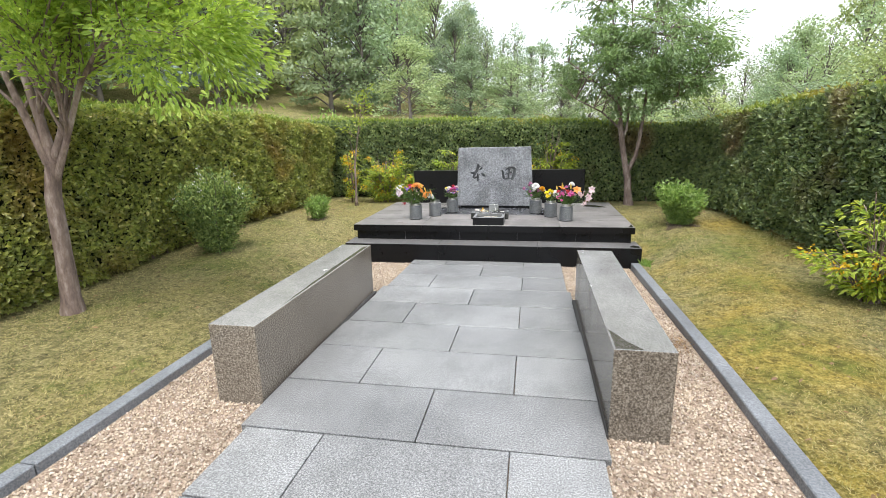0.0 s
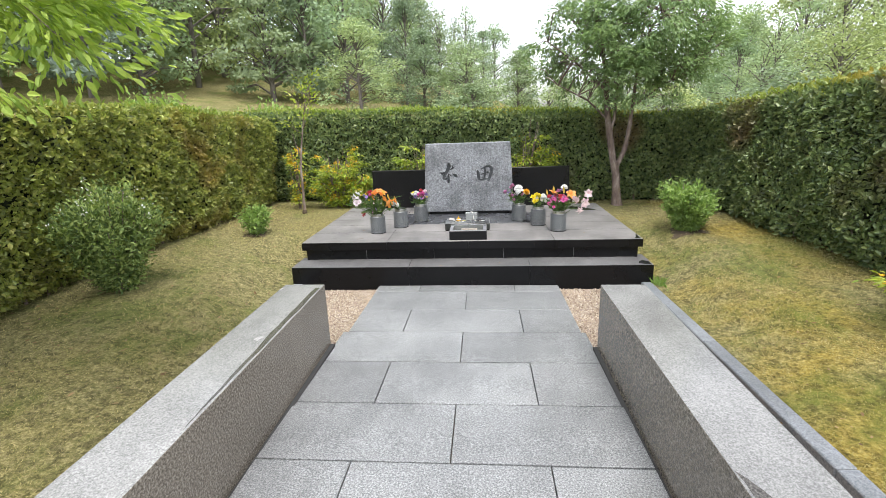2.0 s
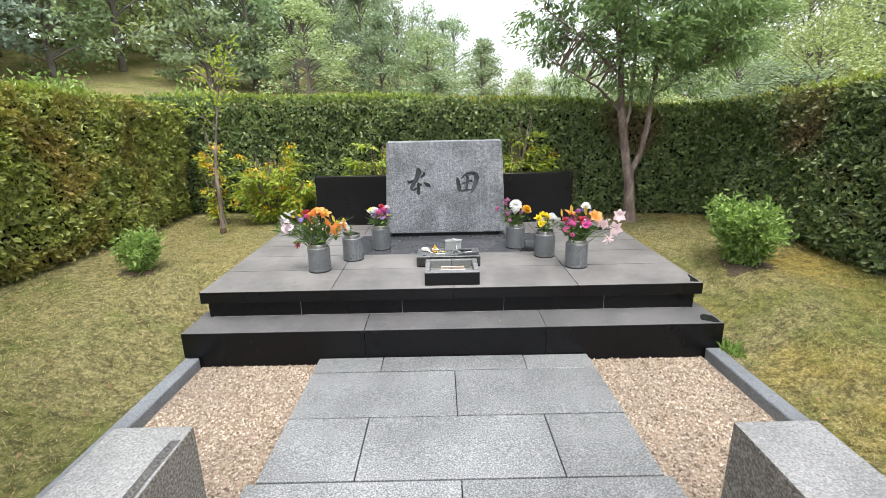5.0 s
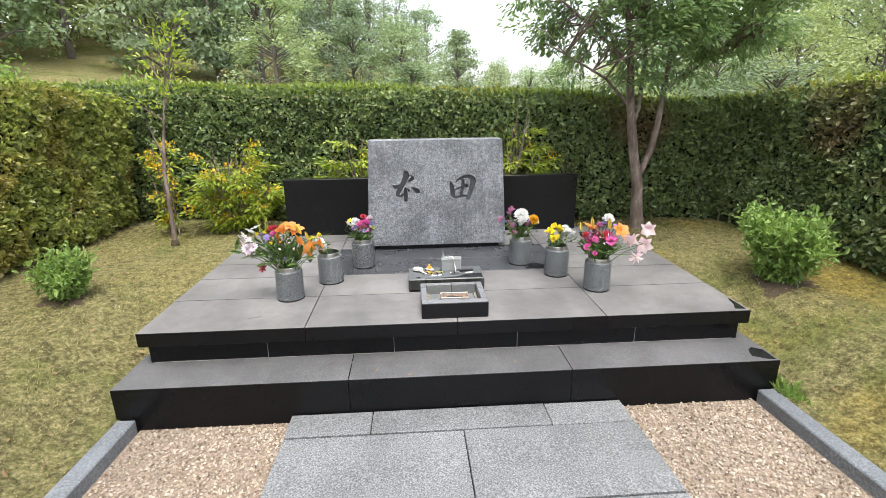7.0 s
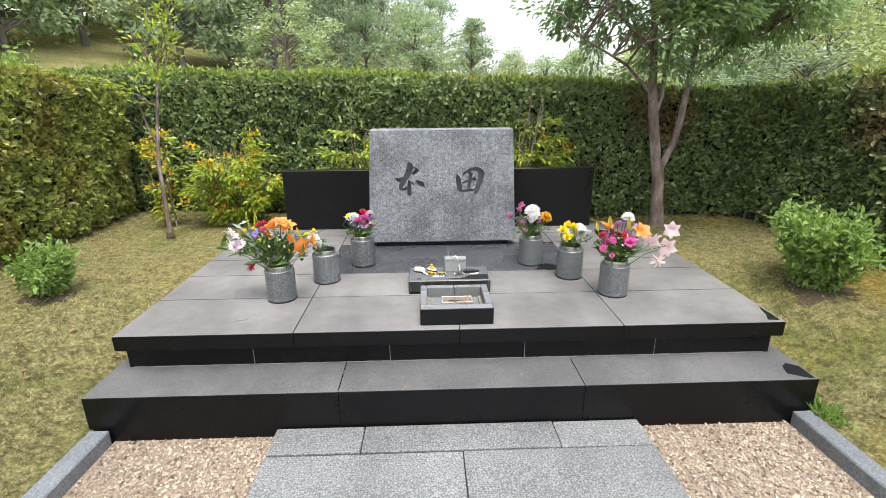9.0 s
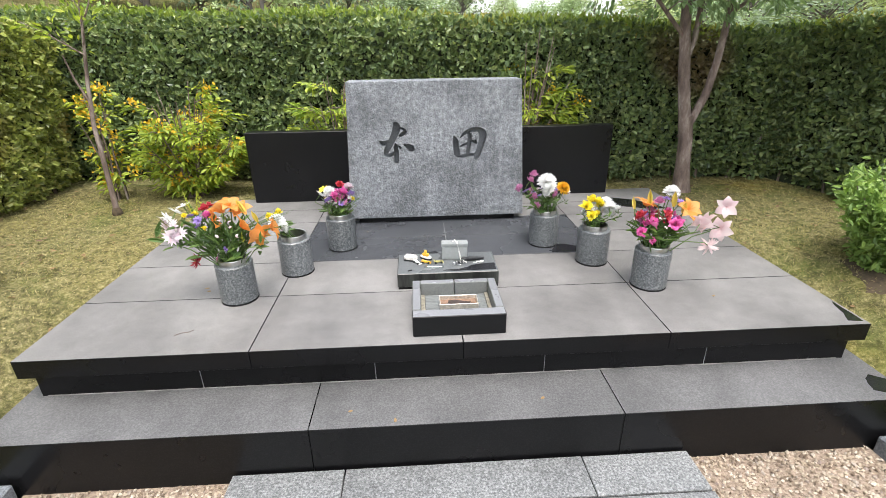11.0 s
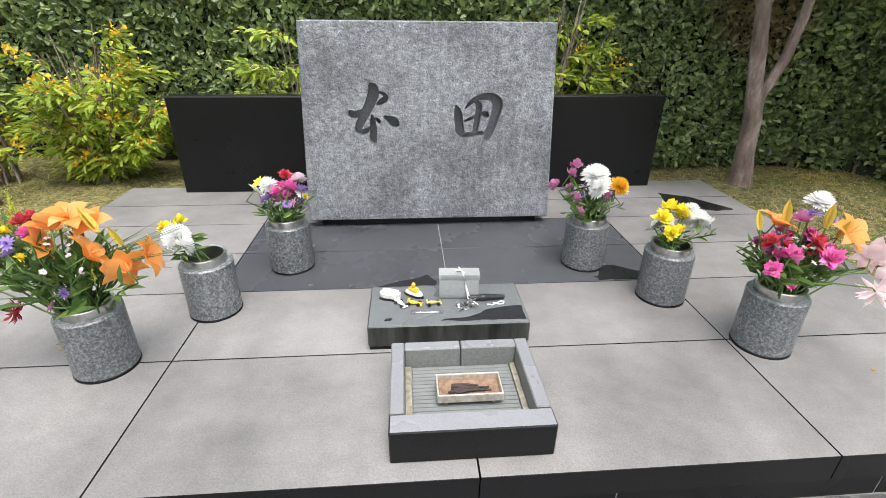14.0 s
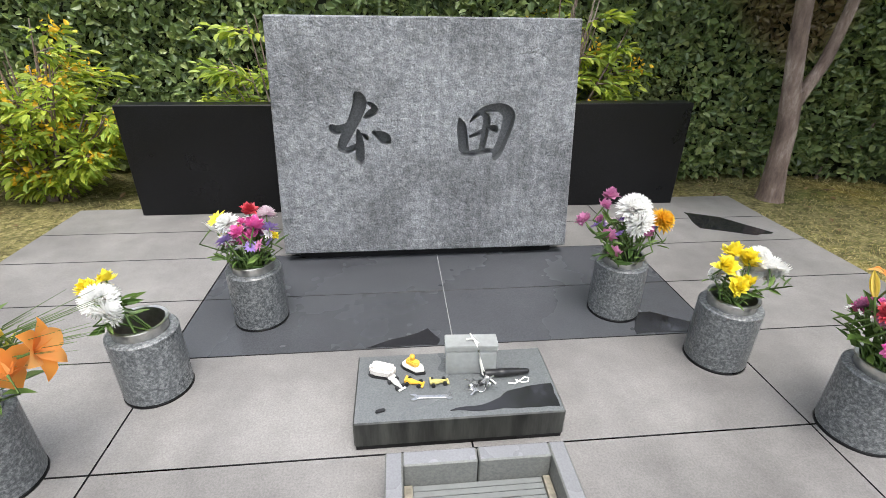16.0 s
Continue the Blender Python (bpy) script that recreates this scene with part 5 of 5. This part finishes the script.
bouquet("l3", [
    ("mum", P_WHITE, 0.032, -0.04, -0.02, 0.14, 20, -20), ("daisy", P_WHITE, 0.028, -0.09, -0.02, 0.12, 35, -40), ("daisy", P_YELLOW, 0.03, -0.075, 0.01, 0.14, 5, -30), ("carnation", P_RED, 0.03, 0.01, 0.02, 0.16, 0, 5), ("carnation", P_MAGENTA, 0.034, 0.03, -0.03, 0.13, 30, 20),
    ("carnation", P_MAGENTA, 0.03, 0.0, -0.05, 0.12, 40, 0), ("daisy", P_PURPLE, 0.026, -0.04, -0.06, 0.1, 50, -10), ("daisy", P_PURPLE, 0.024, 0.07, -0.02, 0.12, 25, 45), ("mum", P_PALE, 0.028, 0.055, 0.02, 0.15, 0, 30), ("daisy", P_ROSE, 0.02, 0.05, -0.06, 0.08, 50, 25),
], 85, "compact bouquet of pink, white and violet flowers", 5, 0, (0.03, 0.06), [("daisy", P_WHITE, 0.022, 8, 0.075, 0.14), ("carnation", P_MAGENTA, 0.022, 8, 0.06, 0.145), ("daisy", P_PURPLE, 0.018, 9, 0.075, 0.13), ("carnation", P_ROSE, 0.02, 6, 0.07, 0.13), ("carnation", P_YELLOW, 0.018, 3, 0.075, 0.13)], 1.05, 0.85)
bouquet("r3", [
    ("mum", P_WHITE, 0.05, -0.005, -0.02, 0.155, 22, -5), ("mum", P_WHITE, 0.042, 0.0, -0.06, 0.125, 50, -5), ("mum", P_GOLDEN, 0.036, 0.075, -0.03, 0.12, 30, 40), ("daisy", P_PALE, 0.018, 0.1, -0.03, 0.105, 30, 55),
    ("carnation", P_ROSE, 0.03, -0.07, 0.0, 0.19, 0, -18), ("carnation", P_ROSE, 0.026, -0.09, -0.01, 0.165, 10, -30), ("carnation", P_ROSE, 0.03, -0.14, -0.02, 0.12, 20, -50), ("carnation", P_ROSE, 0.026, -0.08, -0.05, 0.08, 50, -30), ("carnation", P_ROSE, 0.022, -0.06, -0.06, 0.03, 70, -20), ("daisy", P_PURPLE, 0.022, -0.11, -0.03, 0.11, 30, -40),
], 85, "bouquet of white and golden chrysanthemums with rose stock", 6, 0, (0.03, 0.07), [("carnation", P_ROSE, 0.02, 8, 0.1, 0.15), ("daisy", P_PURPLE, 0.014, 5, 0.09, 0.13), ("daisy", P_PALE, 0.016, 5, 0.08, 0.13)], 1.1, 0.95)
bouquet("r2", [
    ("carnation", P_YELLOW, 0.034, -0.06, -0.01, 0.085, 20, -30), ("carnation", P_YELLOW, 0.034, -0.02, 0.02, 0.105, 0, -8), ("carnation", P_YELLOW, 0.03, 0.01, 0.0, 0.1, 10, 5), ("carnation", P_YELLOW, 0.03, -0.045, -0.05, 0.05, 55, -20), ("carnation", P_YELLOW, 0.026, -0.01, -0.05, 0.055, 55, 0),
    ("mum", P_WHITE, 0.036, 0.055, -0.02, 0.08, 25, 35), ("mum", P_WHITE, 0.034, 0.085, -0.02, 0.06, 25, 60), ("mum", P_WHITE, 0.03, 0.05, 0.02, 0.095, 0, 25),
], 50, "small bouquet of yellow and white flowers", 7, 0, (0.025, 0.05), [("mum", P_WHITE, 0.026, 4, 0.06, 0.085), ("carnation", P_YELLOW, 0.026, 3, 0.05, 0.09)], 1.05, 1.0)
bouquet("r1", [
    ("lily", P_ORANGE, 0.044, -0.055, 0.02, 0.135, 5, -25), ("lily", P_ORANGE, 0.044, 0.1, -0.02, 0.125, 40, 25), ("bud", P_BUD, 0.024, -0.045, 0.0, 0.14, 5, -5), ("bud", P_BUD, 0.024, 0.04, -0.02, 0.14, 8, 3), ("bud", P_BUD, 0.02, 0.08, -0.02, 0.115, 12, 15), ("bud", P_BUD, 0.018, -0.105, 0.0, 0.13, 0, -22),
    ("carnation", P_MAGENTA, 0.034, -0.06, -0.06, 0.09, 45, -15), ("carnation", P_RED, 0.032, -0.085, -0.03, 0.11, 30, -30), ("carnation", P_MAGENTA, 0.034, 0.03, -0.07, 0.09, 50, 10), ("carnation", P_RED, 0.03, 0.0, -0.05, 0.115, 35, 0), ("carnation", P_MAGENTA, 0.026, 0.06, -0.06, 0.085, 45, 20), ("carnation", P_ROSE, 0.03, -0.01, 0.0, 0.15, 10, 0), ("carnation", P_MAGENTA, 0.026, -0.09, -0.06, 0.06, 55, -30), ("carnation", P_MAGENTA, 0.02, -0.06, -0.08, 0.035, 60, -15),
    ("mum", P_WHITE, 0.034, 0.05, 0.03, 0.18, 0, 10), ("daisy", P_PURPLE, 0.028, 0.02, 0.01, 0.16, 10, 0), ("daisy", P_PURPLE, 0.026, 0.09, 0.02, 0.14, 10, 30),
    ("lily", P_PINKLILY, 0.042, 0.17, -0.06, 0.085, 60, 50), ("lily", P_PINKLILY, 0.042, 0.23, -0.05, 0.06, 70, 70), ("lily", P_PINKLILY, 0.038, 0.26, -0.01, 0.13, 20, 80), ("lily", P_PINKLILY, 0.038, 0.12, -0.08, 0.09, 60, 30), ("droop", P_PINKLILY, 0.045, 0.17, -0.08, 0.01, 130, 30),
], 100, "large bouquet of orange and pink lilies with magenta carnations", 8, 0, (0.04, 0.1), [("carnation", P_MAGENTA, 0.024, 12, 0.095, 0.125), ("carnation", P_ROSE, 0.022, 7, 0.09, 0.135), ("carnation", P_RED, 0.022, 4, 0.08, 0.13), ("daisy", P_WHITE, 0.009, 22, 0.11, 0.13), ("daisy", P_PURPLE, 0.018, 6, 0.08, 0.155)], 1.15, 1.25)

# ---- offerings on the tablet ----
Z = TOP_Z


def fixed(name, label, cat, x, y, rz=0, z=None):
    return tagged(empty(name, x, y, Z if z is None else z, rz), label, cat)


def shaped(profile_xy, h, bevel=0.0):
    """A flat outline given height."""
    bm = bmesh.new()
    vs = [bm.verts.new((x, y, 0)) for x, y in profile_xy]
    f = bm.faces.new(vs)
    out = bmesh.ops.extrude_face_region(bm, geom=[f])
    for v in out["geom"]:
        if isinstance(v, bmesh.types.BMVert):
            v.co.z += h
    bmesh.ops.recalc_face_normals(bm, faces=bm.faces[:])
    if bevel:
        bmesh.ops.bevel(bm, geom=bm.edges[:], offset=bevel, segments=2, affect="EDGES")
    return bm


_m = Mat("cloudy clear plastic", 0.25)
_m.color(_m.ramp(_m.noise(60, 4.0), (0.3, (0.5, 0.52, 0.51)), (0.7, (0.6, 0.62, 0.61))))
_m.b.inputs["Transmission Weight"].default_value = 0.6
_m.b.inputs["IOR"].default_value = 1.2
M_CLOUDY = _m.m
M_RUBBER = plain("matt black plastic", (0.012, 0.012, 0.013), 0.4)
M_BONE = plain("off-white pitted card", (0.66, 0.62, 0.58), 0.8, 0, 0.3, 120)
M_TOY = plain("golden toy plastic", (0.72, 0.42, 0.05), 0.35)
M_TOYW = plain("white toy plastic", (0.75, 0.74, 0.7), 0.35)
M_CHROME = plain("worn chrome", (0.68, 0.68, 0.68), 0.25, 1.0)
M_CORD = plain("white cord", (0.75, 0.74, 0.7), 0.8)

c = fixed("plastic_case", "small cloudy clear plastic case tied with white cord", "case", 0.035, 7.79, -3)
part("case_body", block(-0.064, 0.064, -0.022, 0.024, 0, 0.07, 0.006, 2), M_CLOUDY, c)
part("case_lid", block(-0.066, 0.066, -0.024, 0.026, 0.07, 0.09, 0.005, 2), M_CLOUDY, c)
t = Tubes(6)
t.add([(0.015, 0.028, 0.045), (0.0, 0.022, 0.0925), (0.012, -0.022, 0.0925), (0.022, -0.027, 0.05), (0.03, -0.03, 0.02), (0.045, -0.045, 0.004)], [0.0024] * 6)
t.add([(0.02, -0.028, 0.052), (0.024, -0.029, 0.03), (0.028, -0.033, 0.01), (0.05, -0.05, 0.004), (0.058, -0.06, 0.003)], [0.0024] * 5)
t.add([(-0.012, 0.0, 0.0925), (0.004, -0.004, 0.097), (0.016, -0.016, 0.093)], [0.0024] * 3)
child("cord", t.mesh("cord", M_CORD), c, "knotted white cord")

c = fixed("folded_card", "off-white crumpled card figure lying flat", "card", -0.185, 7.79, -18)
part("body", shaped([(-0.034, -0.014), (-0.022, -0.02), (0.026, -0.02), (0.034, -0.006), (0.03, 0.016), (-0.024, 0.02), (-0.035, 0.01)], 0.026, 0.007), M_BONE, c)
part("edge", shaped([(-0.034, -0.016), (-0.022, -0.023), (0.028, -0.022), (0.037, -0.008), (0.032, -0.004), (-0.032, -0.006)], 0.004), M_RUBBER, c)

c = fixed("toy_boat", "small golden and white toy boat with dark rim", "toy", -0.108, 7.80, -40)
hull = [(-0.034, -0.012), (-0.02, -0.018), (0.02, -0.017), (0.038, 0.0), (0.02, 0.017), (-0.02, 0.018), (-0.034, 0.012)]
part("hull_base", shaped(hull, 0.006, 0.001), M_RUBBER, c)
ob = part("hull", shaped([(x * 0.9, y * 0.9) for x, y in hull], 0.008, 0.002), M_TOYW, c)
ob.location.z = 0.006
ob = part("cabin", shaped([(-0.02, -0.01), (0.012, -0.01), (0.018, 0.0), (0.012, 0.01), (-0.02, 0.01)], 0.014, 0.003), M_TOY, c)
ob.location.z = 0.014
ob = part("funnel", lathe([(0, 0), (0.006, 0), (0.007, 0.012), (0.004, 0.016), (0, 0.016)], 12), M_TOY, c, "", True)
ob.location = (-0.004, 0, 0.028)


def toy_racer(x, y, rz, mat, label):
    c = fixed("toy_car", label, "toy car", x, y, rz)
    tagged(c, group="toy racing cars on the tablet")
    ob = part("body", shaped([(-0.018, -0.006), (-0.006, -0.008), (0.008, -0.004), (0.024, -0.002), (0.024, 0.002), (0.008, 0.004), (-0.006, 0.008), (-0.018, 0.006)], 0.008, 0.002), mat, c)
    ob.location.z = 0.003
    part("front_wing", block(0.021, 0.026, -0.01, 0.01, 0.003, 0.005, 0), mat, c)
    part("rear_wing", block(-0.022, -0.017, -0.01, 0.01, 0.009, 0.014, 0), mat, c)
    for wx, wy in ((-0.014, -0.011), (-0.014, 0.011), (0.015, -0.009), (0.015, 0.009)):
        ob = part("wheel", lathe([(0, -0.003), (0.005, -0.003), (0.005, 0.003), (0, 0.003)], 14), M_RUBBER, c)
        ob.matrix_basis = pose(wx, wy, 0.005, 90)
    return c


toy_racer(-0.152, 7.745, -55, M_TOYW, "tiny white toy racing car with black wheels")
toy_racer(-0.11, 7.745, -20, M_TOY, "tiny golden toy racing car with black wheels")
toy_racer(-0.05, 7.742, 5, plain("olive toy plastic", (0.45, 0.4, 0.15), 0.35), "tiny olive toy racing car with black wheels")

c = fixed("spanner", "small chrome open-ended spanner lying flat", "spanner", -0.07, 7.695, -2)
part("shaft", block(-0.036, 0.036, -0.005, 0.005, 0.0005, 0.0055, 0.001), M_CHROME, c)
for s, r in ((-1, 0.011), (1, 0.0098)):
    ring = [(r * math.cos(radians(a)), r * math.sin(radians(a))) for a in range(40, 321, 20)] + [(-r * 0.15, -r * 0.3), (-r * 0.15, r * 0.3)]
    ob = part("jaw", shaped([(-x * -s, y) for x, y in ring][:: s], 0.0045), M_CHROME, c)
    ob.location = (s * 0.042, 0, 0.0003)

c = fixed("black_pen_case", "slim black ribbed tube with a cord loop", "pen case", 0.12, 7.757, 1)
bm = lathe([(0, -0.056), (0.008, -0.056), (0.0095, -0.05), (0.0095, -0.02), (0.0105, -0.019), (0.0105, 0.0), (0.0095, 0.001), (0.0095, 0.03), (0.0075, 0.034), (0.007, 0.055), (0.004, 0.06), (0, 0.06)], 18)
ob = part("tube", bm, M_RUBBER, c, "", True)
ob.matrix_basis = pose(0, 0, 0.0105, 0, 90, 0)
t = Tubes(6)
t.add([(0.02, -0.02, 0.003), (0.035, -0.032, 0.003), (0.05, -0.03, 0.003), (0.055, -0.018, 0.003), (0.045, -0.014, 0.003), (0.03, -0.026, 0.004), (0.015, -0.034, 0.003), (0.0, -0.03, 0.003)], [0.002] * 8)
child("cord_loop", t.mesh("cord_loop", M_CORD), c, "white cord loop")

c = fixed("key_ring", "jumble of chrome keys and charms on a ring", "keys", 0.05, 7.714, 12)
tor = Tubes(6)
tor.add([(0.012 * math.cos(a), 0.012 * math.sin(a), 0.003) for a in np.linspace(0, 6.28, 16)], [0.0016] * 16)
child("ring", tor.mesh("ring", M_CHROME), c)
rk = random.Random(12)
for i in range(9):
    a = rk.uniform(0, 6.28)
    key = shaped([(0.008, -0.002), (0.022, -0.002), (0.024, 0), (0.022, 0.002), (0.008, 0.002), (0.004, 0.005), (-0.003, 0.005), (-0.005, 0), (-0.003, -0.005), (0.004, -0.005)], 0.002)
    ob = part("key", key, M_CHROME, c)
    ob.matrix_basis = pose(0.018 * math.cos(a), 0.012 * math.sin(a), 0.002 + 0.0022 * i, rk.uniform(-8, 8), rk.uniform(-10, 10), math.degrees(a))
for i, (dx, dy) in enumerate(((-0.02, 0.012), (0.005, 0.014), (0.024, 0.004))):
    ob = part("charm", lathe([(0, 0), (0.006, 0.001), (0.008, 0.006), (0.005, 0.012), (0, 0.013)], 10), (M_CHROME, M_RUBBER, M_CHROME)[i], c, "", True)
    ob.location = (dx, dy, 0.0)

c = fixed("lighter_stub", "small dark oval trinket on the tablet edge", "trinket", -0.19, 7.662, 15)
part("body", shaped([(-0.012, -0.003), (-0.008, -0.005), (0.009, -0.005), (0.013, 0), (0.009, 0.005), (-0.009, 0.005)], 0.004, 0.001), M_RUBBER, c)

# ---- wet patches on the stone ----
_m = Mat("water film", 0.06)
_m.color((0.014, 0.014, 0.016))
_m.rough(_m.ramp(_m.noise(14, 3.0), (0.4, 0.05), (0.65, 0.22)))
M_WET = _m.m


def wet(pts, z, label="dark wet patch of rainwater on the stone"):
    n = len(pts)
    dense = []
    for i in range(n):
        a, b = Vector(pts[i]), Vector(pts[(i + 1) % n])
        for k in range(5):
            p = a.lerp(b, k / 5)
            w = noise.noise(Vector((p.x * 25, p.y * 25, z))) * 0.008
            dense.append((p.x + w, p.y - w))
    bm = shaped(dense, 0.0012)
    ob = new("wet_patch", bm_mesh("wet_patch", bm, M_WET))
    ob.location.z = z + 0.0002
    return tagged(ob, label, "water", "wet patches on the stone")


wet([(0.6, 8.003), (0.852, 8.003), (0.852, 8.02), (0.7, 8.12), (0.64, 8.12)], DECK_Z)
wet([(-0.244, 8.0), (-0.05, 8.08), (-0.023, 8.03), (-0.03, 8.0)], DECK_Z)
wet([(1.28, 8.78), (1.5, 8.68), (1.6, 8.7), (1.46, 8.9), (1.32, 8.97)], DECK_Z)
wet([(-0.03, 7.648), (0.06, 7.672), (0.13, 7.705), (0.222, 7.722), (0.227, 7.69), (0.227, 7.642), (0.1, 7.644)], TOP_Z)
wet([(1.62, 7.0), (1.68, 6.965), (1.725, 6.955), (1.725, 7.06), (1.68, 7.09), (1.645, 7.07)], STEP_Z)
wet([(1.63, 7.2), (1.69, 7.19), (1.69, 7.36)], DECK_Z)

M_WET = granite("wet bench granite", (0.03, 0.028, 0.024), (0.07, 0.065, 0.056), (0.14, 0.13, 0.115), 130, 0.05, 0.4, 0.2, 0.01, 0.0)
wet([(-0.928, 4.0), (-0.925, 4.6), (-0.925, 5.5), (-0.955, 5.5), (-0.958, 5.1), (-0.95, 4.6), (-0.938, 4.2)], 0.431, "long damp streak along the bench top")
wet([(0.918, 3.642), (1.04, 3.642), (0.975, 3.74), (0.918, 3.86)], 0.431, "dark damp corner patch on the bench top")

# brown debris washed up on the gravel by the kerb
g = np.random.default_rng(83)
k = 150
q = np.column_stack([g.normal(1.53, 0.045, k), g.normal(4.75, 0.09, k), g.uniform(-0.03, -0.018, k)])
L = g.uniform(0.008, 0.025, k)
tagged(new("debris", leaf_mesh("debris", q, np.column_stack([g.normal(0, 1, (k, 2)), g.normal(0, 0.15, k)]), np.array([0, 0, 1]) + 0.4 * unit(g, k), L, L * 0.5, M_DEAD, 0.2)), "small brown leaf debris on the gravel beside the kerb", "debris", kind="stuff")

# weeds at the foot of the step beside the kerb end
g = np.random.default_rng(81)
k = 160
q = np.column_stack([g.normal(1.775, 0.03, k), g.normal(6.9, 0.05, k), np.full(k, -0.06)])
al = np.column_stack([g.normal(0, 0.5, k), g.normal(0, 0.5, k), np.ones(k)])
tagged(new("weed_tuft", leaf_mesh("weed_tuft", q, al, unit(g, k), g.uniform(0.03, 0.08, k), g.uniform(0.004, 0.01, k), M_BRIGHT, 0.2, False, 0.3)), "tuft of green weeds beside the kerb end and step", "weeds", kind="stuff")

# a dry twig and a few specks on the deck
c = tagged(empty("twig", -1.12, 7.32, DECK_Z, 25), "thin dry twig lying on the platform", "twig")
t = Tubes(5)
t.add([(-0.035, 0, 0.002), (-0.01, 0.006, 0.003), (0.02, 0.0, 0.002), (0.04, 0.008, 0.002)], [0.0012, 0.0014, 0.0012, 0.0007])
child("stick", t.mesh("stick", M_BARK), c)
rd = random.Random(77)
for x, y in ((-1.18, 7.72), (-1.16, 7.69), (0.32, 7.05), (-0.42, 7.03), (-0.25, 6.97), (1.2, 7.45)):
    bm = shaped([(0.01 * math.cos(k * 1.05) * rd.uniform(0.6, 1.3), 0.006 * math.sin(k * 1.05)) for k in range(6)], 0.0015)
    ob = new("fallen_leaf", bm_mesh("fallen_leaf", bm, M_DEAD))
    ob.matrix_basis = pose(x, y, (DECK_Z if y > 7.17 else STEP_Z) + 0.0003, 0, 0, rd.uniform(0, 360))
    tagged(ob, "tiny dry leaf fallen on the stone", "fallen leaf", "fallen leaves on the platform")

# ---- paved path, slab by slab ----
path = tagged(empty("paved_path"), "path of large grey granite slabs laid in running bond", "pavement", kind="structure")
part("joint_strip", block(-0.915, -0.885, 3.66, 5.57, -0.1, -0.012, 0), M_JOINT, path)
part("joint_strip", block(0.885, 0.911, 3.63, 5.54, -0.1, -0.012, 0), M_JOINT, path)
part("path_bed", block(-0.845, 0.845, -3.0, 6.9, -0.15, -0.075, 0), M_JOINT, path)
edges = [6.938, 6.75, 6.28, 5.825, 5.35, 4.86, 4.382, 3.907, 3.424]
while edges[-1] > -2.5:
    edges.append(edges[-1] - 0.475)
cache = {}
rp = random.Random(2)
for i, (hi, lo) in enumerate(zip(edges, edges[1:])):
    cuts = [-0.862, -0.445, 0.452, 0.868] if i % 2 == 0 else [-0.862, 0.008, 0.868]
    if 3.6 < (hi + lo) / 2 < 5.6:
        cuts = [-0.9, *cuts[1:-1], 0.898]
    for a, b in zip(cuts, cuts[1:]):
        key = (round(b - a, 3), round(hi - lo, 3))
        if key not in cache:
            cache[key] = bm_mesh("slab", block(-(b - a) / 2 + 0.0028, (b - a) / 2 - 0.0028, -(hi - lo) / 2 + 0.0052, (hi - lo) / 2 - 0.0052, -0.06, 0, 0.002), M_SLAB)
        ob = child("slab", cache[key], path)
        ob.location = ((a + b) / 2, (hi + lo) / 2, float(fall((hi + lo) / 2)) + rp.uniform(-0.0015, 0.0015))
        ob.rotation_euler = (-0.028 if (hi + lo) / 2 > 4.4 else 0, 0, 0)
